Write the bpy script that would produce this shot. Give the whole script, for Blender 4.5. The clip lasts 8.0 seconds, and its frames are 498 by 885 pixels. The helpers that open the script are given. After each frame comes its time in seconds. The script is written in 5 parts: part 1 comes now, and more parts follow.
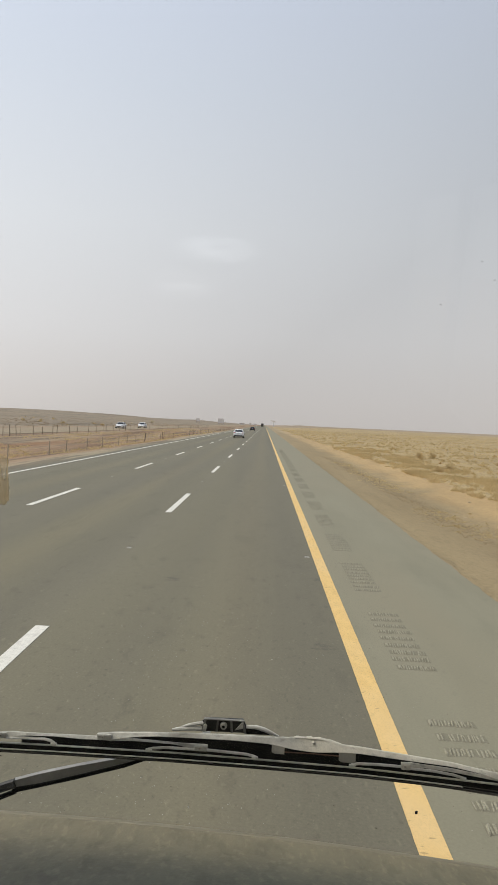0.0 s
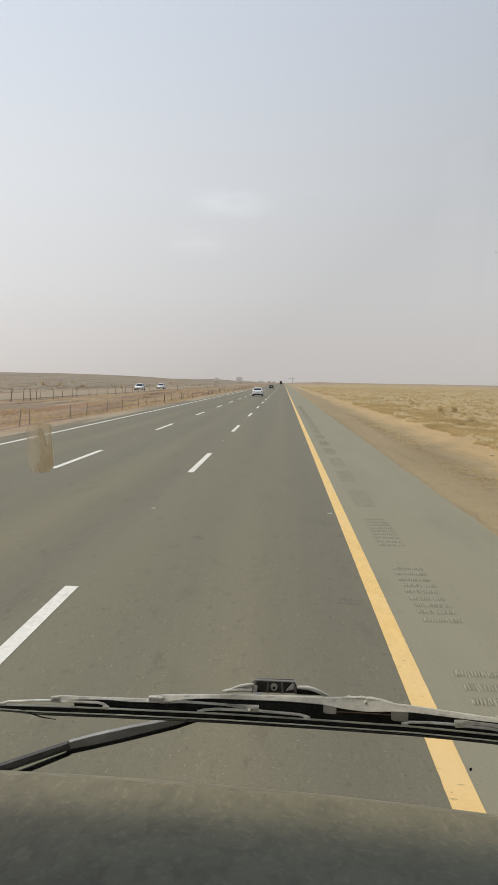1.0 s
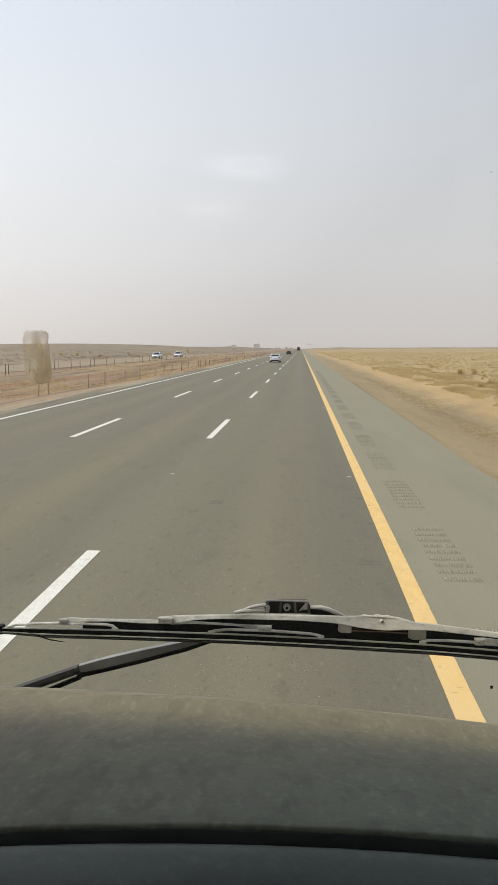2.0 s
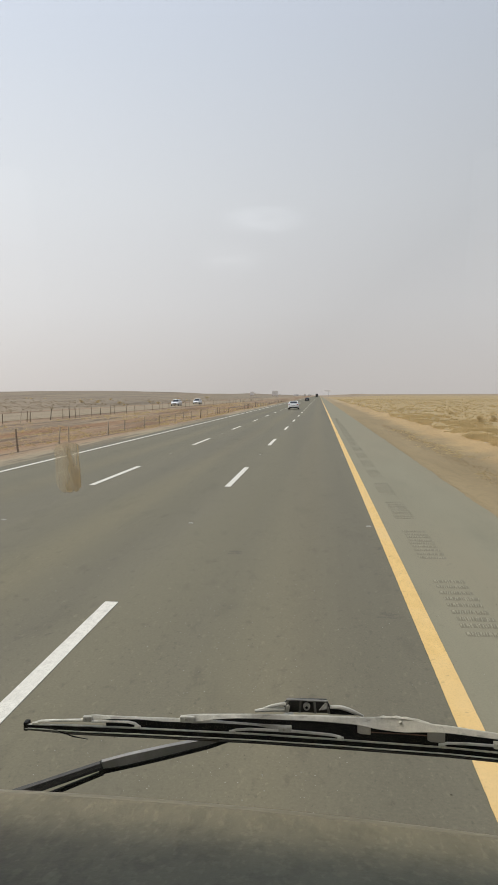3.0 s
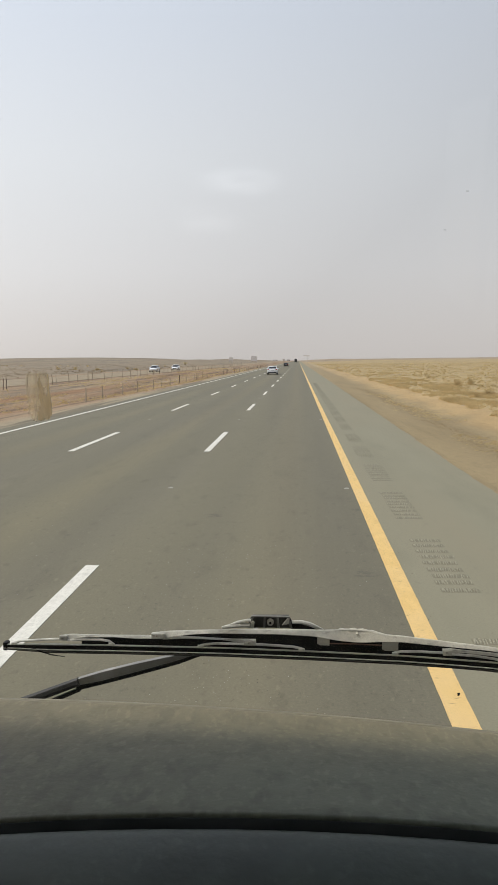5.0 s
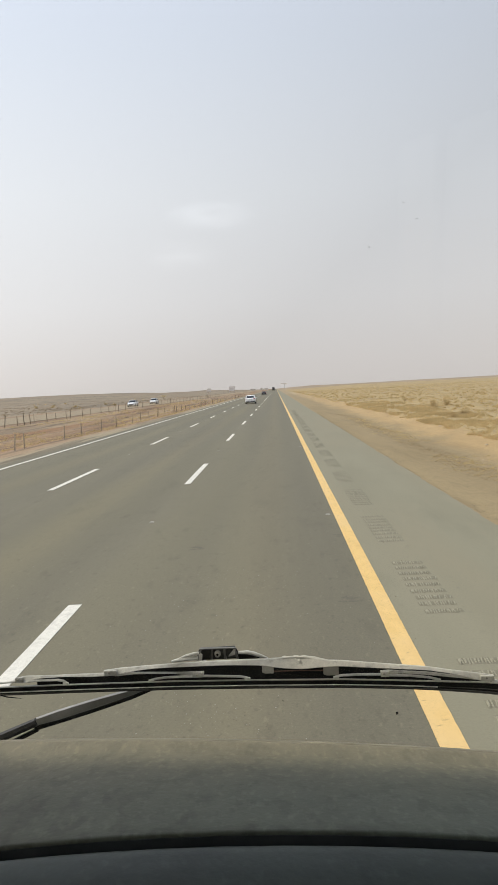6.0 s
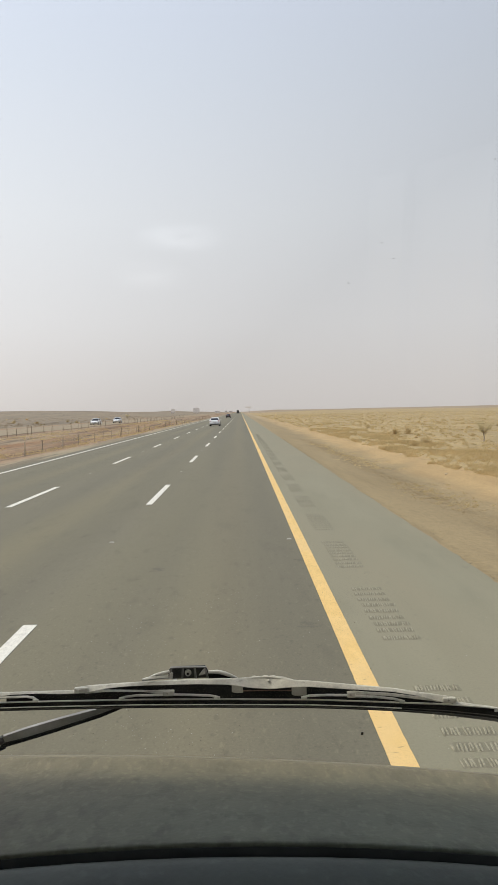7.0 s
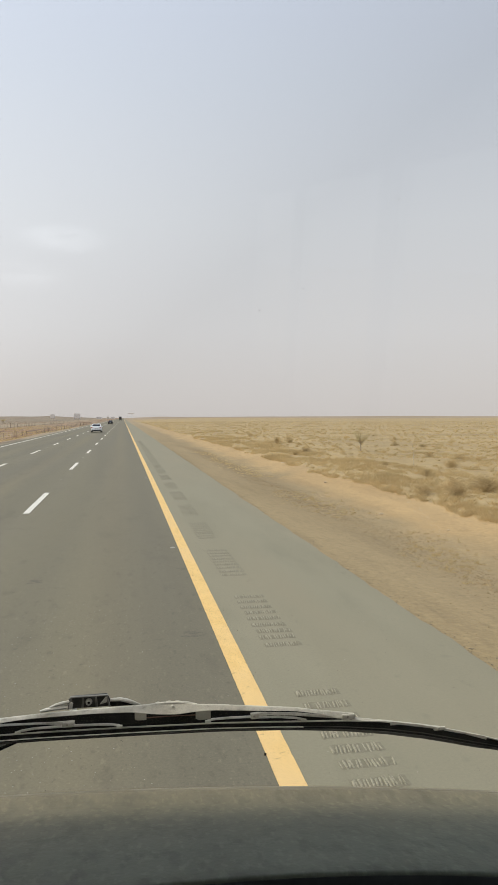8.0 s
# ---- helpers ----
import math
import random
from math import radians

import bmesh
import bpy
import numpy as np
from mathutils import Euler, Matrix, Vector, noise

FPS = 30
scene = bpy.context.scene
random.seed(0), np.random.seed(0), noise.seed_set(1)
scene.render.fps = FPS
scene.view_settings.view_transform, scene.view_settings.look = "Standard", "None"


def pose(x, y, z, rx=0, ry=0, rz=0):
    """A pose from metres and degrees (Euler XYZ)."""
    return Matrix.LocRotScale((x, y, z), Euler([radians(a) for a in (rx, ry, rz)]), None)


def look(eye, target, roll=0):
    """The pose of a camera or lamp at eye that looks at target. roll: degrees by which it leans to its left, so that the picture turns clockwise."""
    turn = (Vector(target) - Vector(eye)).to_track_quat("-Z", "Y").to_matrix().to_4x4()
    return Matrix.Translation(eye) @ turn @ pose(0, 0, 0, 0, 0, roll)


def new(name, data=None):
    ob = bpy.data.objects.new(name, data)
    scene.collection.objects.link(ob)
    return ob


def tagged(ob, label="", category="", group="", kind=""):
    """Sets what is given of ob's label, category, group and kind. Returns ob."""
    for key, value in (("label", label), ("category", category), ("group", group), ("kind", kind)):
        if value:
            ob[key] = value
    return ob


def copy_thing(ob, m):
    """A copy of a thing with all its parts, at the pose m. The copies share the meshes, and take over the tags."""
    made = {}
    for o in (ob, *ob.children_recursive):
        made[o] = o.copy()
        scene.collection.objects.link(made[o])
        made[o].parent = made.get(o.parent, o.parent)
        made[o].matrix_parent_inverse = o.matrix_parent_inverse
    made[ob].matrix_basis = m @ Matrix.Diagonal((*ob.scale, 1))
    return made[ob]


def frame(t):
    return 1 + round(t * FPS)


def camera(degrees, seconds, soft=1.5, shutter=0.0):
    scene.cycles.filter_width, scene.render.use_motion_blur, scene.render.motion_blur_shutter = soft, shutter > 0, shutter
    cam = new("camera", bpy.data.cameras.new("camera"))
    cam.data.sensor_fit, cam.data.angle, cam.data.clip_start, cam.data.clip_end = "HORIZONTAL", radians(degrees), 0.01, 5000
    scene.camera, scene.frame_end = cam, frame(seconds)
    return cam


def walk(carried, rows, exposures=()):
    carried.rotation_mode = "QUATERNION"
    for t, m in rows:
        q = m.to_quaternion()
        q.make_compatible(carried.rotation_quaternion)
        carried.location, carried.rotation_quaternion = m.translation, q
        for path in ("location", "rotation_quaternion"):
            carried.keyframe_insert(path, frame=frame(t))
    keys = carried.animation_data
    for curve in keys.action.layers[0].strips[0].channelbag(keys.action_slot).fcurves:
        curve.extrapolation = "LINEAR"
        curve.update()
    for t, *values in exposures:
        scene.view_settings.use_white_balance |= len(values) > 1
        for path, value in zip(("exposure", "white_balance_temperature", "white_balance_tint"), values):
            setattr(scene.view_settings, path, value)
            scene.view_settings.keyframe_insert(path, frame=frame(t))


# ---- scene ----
# ---- camera: held by hand in the cab, seconds, place, yaw, pitch, roll ----
PATH = [
    (0.0, -0.0026, 0.0846, 2.4472, 1.22, -1.50, 2.84),
    (0.3, 0.0043, 0.0913, 2.4261, 1.35, -2.96, 1.30),
    (0.5, -0.0034, 0.0898, 2.4331, 0.90, -3.22, 1.48),
    (0.8, -0.0132, 0.1137, 2.4080, 1.89, -5.91, 2.56),
    (1.0, -0.0260, 0.0995, 2.4476, 2.69, -4.93, 1.27),
    (1.2, -0.0303, 0.1289, 2.4119, 3.52, -4.56, 1.93),
    (2.3, -0.0143, 0.1195, 2.3955, 4.64, -8.27, -0.73),
    (2.5, -0.0204, 0.1183, 2.4254, 4.85, -7.22, -0.98),
    (2.7, -0.0194, 0.1296, 2.4350, 5.37, -5.14, -0.25),
    (3.0, -0.0176, 0.1045, 2.4497, 5.69, -3.85, 0.02),
    (3.5, -0.0102, 0.1169, 2.4309, 4.36, -3.14, 0.33),
    (4.0, -0.0239, 0.1174, 2.4270, 4.15, -5.43, 1.72),
    (4.2, -0.0070, 0.1195, 2.4135, 4.42, -5.35, -0.58),
    (5.3, 0.0063, 0.0531, 2.4273, 3.96, -6.91, -0.38),
    (5.5, 0.0315, 0.0507, 2.4356, 4.04, -5.86, -0.52),
    (5.8, 0.0476, 0.0609, 2.4147, 3.27, -6.47, -1.92),
    (6.0, 0.0472, 0.0310, 2.4329, 2.42, -4.28, -2.99),
    (6.5, 0.0185, 0.0316, 2.4357, 2.47, -2.36, -0.77),
    (7.0, 0.0333, 0.0100, 2.4356, -0.64, -2.54, -1.03),
    (7.5, 0.0199, -0.0112, 2.4615, -8.86, -1.71, 0.10),
    (8.0, 0.0091, 0.0135, 2.4517, -10.11, -2.01, -0.02),
]


def held(x, y, z, yaw, pitch, roll):
    """A pose from yaw (to the left of +y), pitch (up) and roll, in degrees."""
    a, b = radians(yaw), radians(pitch)
    ahead = Vector((-math.sin(a) * math.cos(b), math.cos(a) * math.cos(b), math.sin(b)))
    eye = Vector((x, y, z))
    return look(eye, eye + ahead, roll)


EXPOSURE = [(0.0, -0.08), (0.5, -0.14), (1.0, -0.06), (1.8, 0.05), (2.5, 0.14), (3.0, -0.10), (3.5, -0.20), (4.0, -0.15), (4.8, -0.05), (5.5, 0.06), (6.0, 0.09), (6.5, 0.09), (7.0, 0.06), (7.5, 0.03), (8.0, 0.06)]
cam = camera(38.87, 8.0, soft=1.1)
walk(cam, [(t, held(*row)) for t, *row in PATH], EXPOSURE)

# ---- sky and sun ----
SUN_FROM = Vector((-0.62, 0.04, 0.78)).normalized()
world = bpy.data.worlds.new("dusty_sky")
scene.world = world
world.use_nodes = True
wn, wl = world.node_tree.nodes, world.node_tree.links
wn.clear()
w_out = wn.new("ShaderNodeOutputWorld")
w_bg = wn.new("ShaderNodeBackground")
w_geo = wn.new("ShaderNodeTexCoord")
w_sep = wn.new("ShaderNodeSeparateXYZ")
wl.new(w_geo.outputs["Generated"], w_sep.inputs[0])
w_ramp = wn.new("ShaderNodeValToRGB")
stops = [(0.0, (0.712, 0.672, 0.645)), (0.03, (0.732, 0.699, 0.676)), (0.12, (0.752, 0.746, 0.747)), (0.26, (0.708, 0.732, 0.760)),
         (0.42, (0.600, 0.648, 0.720)), (0.60, (0.51, 0.57, 0.69)), (1.0, (0.40, 0.48, 0.63))]
ramp = w_ramp.color_ramp
ramp.elements[0].position, ramp.elements[1].position = stops[0][0], stops[-1][0]
for p, c in stops[1:-1]:
    ramp.elements.new(p)
for el, (p, c) in zip(ramp.elements, stops):
    el.color = (*c, 1)
wl.new(w_sep.outputs["Z"], w_ramp.inputs[0])
# the air scatters more light towards the sun
w_dot = wn.new("ShaderNodeVectorMath")
w_dot.operation = "DOT_PRODUCT"
w_dot.inputs[1].default_value = SUN_FROM
wl.new(w_geo.outputs["Generated"], w_dot.inputs[0])
w_map = wn.new("ShaderNodeMapRange")
for k, v in (("From Min", 0.1), ("From Max", 1.0), ("To Min", 0.86), ("To Max", 1.68)):
    w_map.inputs[k].default_value = v
wl.new(w_dot.outputs["Value"], w_map.inputs["Value"])
# thin cloud
w_noise = wn.new("ShaderNodeTexNoise")
w_noise.inputs["Scale"].default_value, w_noise.inputs["Detail"].default_value = 14.0, 5.0
w_scale = wn.new("ShaderNodeMapping")
w_scale.inputs["Scale"].default_value = (1.0, 1.0, 2.6)
wl.new(w_geo.outputs["Generated"], w_scale.inputs[0])
wl.new(w_scale.outputs[0], w_noise.inputs["Vector"])
w_cl = wn.new("ShaderNodeMapRange")
for k, v in (("From Min", 0.30), ("From Max", 0.72), ("To Min", 0.0), ("To Max", 0.25)):
    w_cl.inputs[k].default_value = v
wl.new(w_noise.outputs["Fac"], w_cl.inputs["Value"])
w_wisp = None
for way, size in (((-0.076, 0.966, 0.236), 0.075), ((-0.132, 0.968, 0.187), 0.075)):
    far_off = wn.new("ShaderNodeVectorMath")
    far_off.operation = "SUBTRACT"
    far_off.inputs[1].default_value = way
    wl.new(w_geo.outputs["Generated"], far_off.inputs[0])
    flat = wn.new("ShaderNodeVectorMath")
    flat.operation = "MULTIPLY"
    flat.inputs[1].default_value = (1.0, 1.0, 3.2)
    wl.new(far_off.outputs[0], flat.inputs[0])
    length = wn.new("ShaderNodeVectorMath")
    length.operation = "LENGTH"
    wl.new(flat.outputs[0], length.inputs[0])
    near = wn.new("ShaderNodeMapRange")
    near.interpolation_type = "SMOOTHSTEP"
    for k, v in (("From Min", 0.0), ("From Max", size), ("To Min", 1.0), ("To Max", 0.0)):
        near.inputs[k].default_value = v
    wl.new(length.outputs["Value"], near.inputs["Value"])
    if w_wisp is None:
        w_wisp = near
    else:
        both = wn.new("ShaderNodeMath")
        wl.new(w_wisp.outputs[0], both.inputs[0])
        wl.new(near.outputs[0], both.inputs[1])
        w_wisp = both
w_thin = wn.new("ShaderNodeMath")
w_thin.operation = "MULTIPLY_ADD"
w_thin.inputs[2].default_value = 1.0
wl.new(w_cl.outputs[0], w_thin.inputs[0])
wl.new(w_wisp.outputs[0], w_thin.inputs[1])
w_mul = wn.new("ShaderNodeMath")
w_mul.operation = "MULTIPLY"
wl.new(w_map.outputs[0], w_mul.inputs[0])
wl.new(w_thin.outputs[0], w_mul.inputs[1])
w_tint = wn.new("ShaderNodeVectorMath")
w_tint.operation = "SCALE"
wl.new(w_ramp.outputs["Color"], w_tint.inputs[0])
wl.new(w_mul.outputs[0], w_tint.inputs["Scale"])
# clear sky above the dust
w_sky = wn.new("ShaderNodeTexSky")
w_sky.sky_type, w_sky.sun_disc = "NISHITA", False
w_sky.sun_elevation = math.asin(SUN_FROM.z)
w_sky.sun_rotation = math.atan2(SUN_FROM.x, SUN_FROM.y)
w_sky.dust_density, w_sky.air_density = 6.0, 1.0
w_dim = wn.new("ShaderNodeVectorMath")
w_dim.operation = "SCALE"
w_dim.inputs["Scale"].default_value = 0.06
wl.new(w_sky.outputs[0], w_dim.inputs[0])
w_mix = wn.new("ShaderNodeMix")
w_mix.data_type = "RGBA"
w_mix.inputs["Factor"].default_value = 0.08
wl.new(w_tint.outputs[0], w_mix.inputs["A"])
wl.new(w_dim.outputs[0], w_mix.inputs["B"])
wl.new(w_mix.outputs["Result"], w_bg.inputs["Color"])
w_bg.inputs["Strength"].default_value = 1.0
wl.new(w_bg.outputs[0], w_out.inputs[0])

sun_data = bpy.data.lights.new("sun", "SUN")
sun_data.energy, sun_data.angle, sun_data.color = 2.6, radians(4), (1.0, 0.94, 0.84)
sun = new("sun", sun_data)
sun.matrix_world = look(SUN_FROM * 50, (0, 0, 0))

# ---- materials ----


def mat(name, c1, c2, scale=8.0, rough=0.8, bump=0.0, fine=0.0, metal=0.0, stretch=(1, 1, 1), c3=None, broad=0.3, rand=0.0, dist=0.01, grain=0.0, gscale=60.0, lanes=False, side=None, fade=None, spots=(), spec=0.5, thin=0.0):
    """Two colours by noise at one scale, a third by a broad noise, with relief at a fine scale."""
    m = bpy.data.materials.new(name)
    m.use_nodes = True
    n, l = m.node_tree.nodes, m.node_tree.links
    b = n["Principled BSDF"]
    b.inputs["Roughness"].default_value, b.inputs["Metallic"].default_value = rough, metal
    b.inputs["Specular IOR Level"].default_value = spec
    co = n.new("ShaderNodeTexCoord")
    mp = n.new("ShaderNodeMapping")
    mp.inputs["Scale"].default_value = stretch
    l.new(co.outputs["Object"], mp.inputs[0])
    nz = n.new("ShaderNodeTexNoise")
    nz.inputs["Scale"].default_value, nz.inputs["Detail"].default_value, nz.inputs["Roughness"].default_value = scale, 6.0, 0.6
    l.new(mp.outputs[0], nz.inputs["Vector"])
    rp = n.new("ShaderNodeValToRGB")
    rp.color_ramp.elements[0].position, rp.color_ramp.elements[1].position = 0.36, 0.64
    rp.color_ramp.elements[0].color, rp.color_ramp.elements[1].color = (*c1, 1), (*c2, 1)
    l.new(nz.outputs["Fac"], rp.inputs[0])
    col = rp.outputs["Color"]
    if c3:
        n2 = n.new("ShaderNodeTexNoise")
        n2.inputs["Scale"].default_value, n2.inputs["Detail"].default_value = broad, 4.0
        l.new(mp.outputs[0], n2.inputs["Vector"])
        r2 = n.new("ShaderNodeMapRange")
        r2.inputs["From Min"].default_value, r2.inputs["From Max"].default_value = 0.42, 0.66
        l.new(n2.outputs["Fac"], r2.inputs["Value"])
        mx = n.new("ShaderNodeMix")
        mx.data_type = "RGBA"
        l.new(r2.outputs[0], mx.inputs["Factor"])
        l.new(col, mx.inputs["A"])
        mx.inputs["B"].default_value = (*c3, 1)
        col = mx.outputs["Result"]
    if side or fade:
        place = n.new("ShaderNodeSeparateXYZ")
        l.new(co.outputs["Object"], place.inputs[0])
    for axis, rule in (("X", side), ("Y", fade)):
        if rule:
            # another colour takes over along one axis, with an uneven border
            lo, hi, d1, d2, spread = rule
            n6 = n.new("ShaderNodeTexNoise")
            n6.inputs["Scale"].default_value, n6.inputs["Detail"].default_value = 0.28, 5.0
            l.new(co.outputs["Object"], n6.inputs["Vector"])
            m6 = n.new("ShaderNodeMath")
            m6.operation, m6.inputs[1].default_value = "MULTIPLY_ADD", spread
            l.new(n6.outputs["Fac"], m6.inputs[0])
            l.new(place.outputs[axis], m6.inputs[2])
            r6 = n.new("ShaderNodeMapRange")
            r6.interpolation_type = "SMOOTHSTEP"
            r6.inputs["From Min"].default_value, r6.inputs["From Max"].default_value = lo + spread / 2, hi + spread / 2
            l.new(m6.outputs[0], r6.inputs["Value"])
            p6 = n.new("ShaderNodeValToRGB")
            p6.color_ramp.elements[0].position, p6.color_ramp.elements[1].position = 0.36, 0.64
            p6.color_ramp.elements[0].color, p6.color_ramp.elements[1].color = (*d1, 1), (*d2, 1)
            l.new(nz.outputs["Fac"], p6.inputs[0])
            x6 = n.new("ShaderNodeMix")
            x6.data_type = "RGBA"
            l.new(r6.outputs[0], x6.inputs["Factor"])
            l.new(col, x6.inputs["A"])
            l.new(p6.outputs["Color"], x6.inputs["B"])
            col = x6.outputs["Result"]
    if grain:
        # fine speckle on top of the broader colours
        n5 = n.new("ShaderNodeTexNoise")
        n5.inputs["Scale"].default_value, n5.inputs["Detail"].default_value, n5.inputs["Roughness"].default_value = gscale, 5.0, 0.75
        l.new(co.outputs["Object"], n5.inputs["Vector"])
        r5 = n.new("ShaderNodeMapRange")
        r5.inputs["From Min"].default_value, r5.inputs["From Max"].default_value = 0.3, 0.7
        r5.inputs["To Min"].default_value, r5.inputs["To Max"].default_value = 1 - grain, 1 + grain
        l.new(n5.outputs["Fac"], r5.inputs["Value"])
        s5 = n.new("ShaderNodeVectorMath")
        s5.operation = "SCALE"
        l.new(col, s5.inputs[0])
        l.new(r5.outputs[0], s5.inputs["Scale"])
        col = s5.outputs[0]
    for size, lo, hi, gain, pull in spots:
        # separate small stains or worn flecks
        p7 = n.new("ShaderNodeMapping")
        p7.inputs["Scale"].default_value = pull
        l.new(co.outputs["Object"], p7.inputs[0])
        n7 = n.new("ShaderNodeTexNoise")
        n7.inputs["Scale"].default_value, n7.inputs["Detail"].default_value = size, 4.0
        l.new(p7.outputs[0], n7.inputs["Vector"])
        r7 = n.new("ShaderNodeMapRange")
        r7.interpolation_type = "SMOOTHSTEP"
        for k, val in (("From Min", lo), ("From Max", hi), ("To Min", 1.0), ("To Max", gain)):
            r7.inputs[k].default_value = val
        l.new(n7.outputs["Fac"], r7.inputs["Value"])
        s7 = n.new("ShaderNodeVectorMath")
        s7.operation = "SCALE"
        l.new(col, s7.inputs[0])
        l.new(r7.outputs[0], s7.inputs["Scale"])
        col = s7.outputs[0]
    if lanes:
        # tyres polish two tracks in each lane and dust gathers between them
        sx = n.new("ShaderNodeSeparateXYZ")
        l.new(co.outputs["Object"], sx.inputs[0])
        wob = n.new("ShaderNodeTexNoise")
        wob.inputs["Scale"].default_value = 0.25
        l.new(mp.outputs[0], wob.inputs["Vector"])
        ma = n.new("ShaderNodeMath")
        ma.operation, ma.inputs[1].default_value = "MULTIPLY_ADD", 0.5
        l.new(wob.outputs["Fac"], ma.inputs[0])
        l.new(sx.outputs["X"], ma.inputs[2])
        mb = n.new("ShaderNodeMath")
        mb.operation, mb.inputs[1].default_value, mb.inputs[2].default_value = "MULTIPLY_ADD", 1 / 3.7, (2.45 - 0.25) / 3.7 + 4
        l.new(ma.outputs[0], mb.inputs[0])
        fr = n.new("ShaderNodeMath")
        fr.operation = "FRACT"
        l.new(mb.outputs[0], fr.inputs[0])
        lr = n.new("ShaderNodeValToRGB")
        lr.color_ramp.interpolation = "B_SPLINE"
        marks = [(0.0, (1.0, 1.0, 1.0)), (0.15, (0.98, 0.98, 0.98)), (0.33, (0.885, 0.885, 0.895)), (0.45, (0.98, 0.975, 0.96)), (0.57, (1.075, 1.048, 0.992)), (0.68, (0.98, 0.975, 0.96)), (0.82, (0.865, 0.87, 0.885)), (1.0, (1.0, 1.0, 1.0))]
        cr = lr.color_ramp
        cr.elements[0].position, cr.elements[1].position = 0.0, 1.0
        for p, c in marks[1:-1]:
            cr.elements.new(p)
        for el, (p, c) in zip(cr.elements, marks):
            el.color = (*[0.8 * k for k in c], 1)
        l.new(fr.outputs[0], lr.inputs[0])
        ml = n.new("ShaderNodeVectorMath")
        ml.operation = "MULTIPLY"
        l.new(col, ml.inputs[0])
        l.new(lr.outputs["Color"], ml.inputs[1])
        s6 = n.new("ShaderNodeVectorMath")
        s6.operation = "SCALE"
        s6.inputs["Scale"].default_value = 1.25
        l.new(ml.outputs[0], s6.inputs[0])
        col = s6.outputs[0]
    if rand:
        oi = n.new("ShaderNodeObjectInfo")
        r3 = n.new("ShaderNodeMapRange")
        r3.inputs["To Min"].default_value, r3.inputs["To Max"].default_value = 1 - rand, 1 + rand
        l.new(oi.outputs["Random"], r3.inputs["Value"])
        sc = n.new("ShaderNodeVectorMath")
        sc.operation = "SCALE"
        l.new(col, sc.inputs[0])
        l.new(r3.outputs[0], sc.inputs["Scale"])
        col = sc.outputs[0]
    l.new(col, b.inputs["Base Color"])
    if thin:
        # dry blades and leaves let part of the sunlight through
        tl = n.new("ShaderNodeBsdfTranslucent")
        l.new(col, tl.inputs["Color"])
        both = n.new("ShaderNodeMixShader")
        both.inputs[0].default_value = thin
        l.new(b.outputs[0], both.inputs[1])
        l.new(tl.outputs[0], both.inputs[2])
        l.new(both.outputs[0], n["Material Output"].inputs["Surface"])
    if bump:
        n4 = n.new("ShaderNodeTexNoise")
        n4.inputs["Scale"].default_value, n4.inputs["Detail"].default_value = fine or scale * 4, 3.0
        l.new(co.outputs["Object"], n4.inputs["Vector"])
        bp = n.new("ShaderNodeBump")
        bp.inputs["Strength"].default_value, bp.inputs["Distance"].default_value = bump, dist
        l.new(n4.outputs["Fac"], bp.inputs["Height"])
        l.new(bp.outputs[0], b.inputs["Normal"])
    return m


def glass_mat(name, tint=(1, 1, 1), rough=0.0):
    m = bpy.data.materials.new(name)
    m.use_nodes = True
    b = m.node_tree.nodes["Principled BSDF"]
    b.inputs["Base Color"].default_value = (*tint, 1)
    b.inputs["Roughness"].default_value, b.inputs["IOR"].default_value = rough, 1.2
    b.inputs["Transmission Weight"].default_value = 1.0
    return m


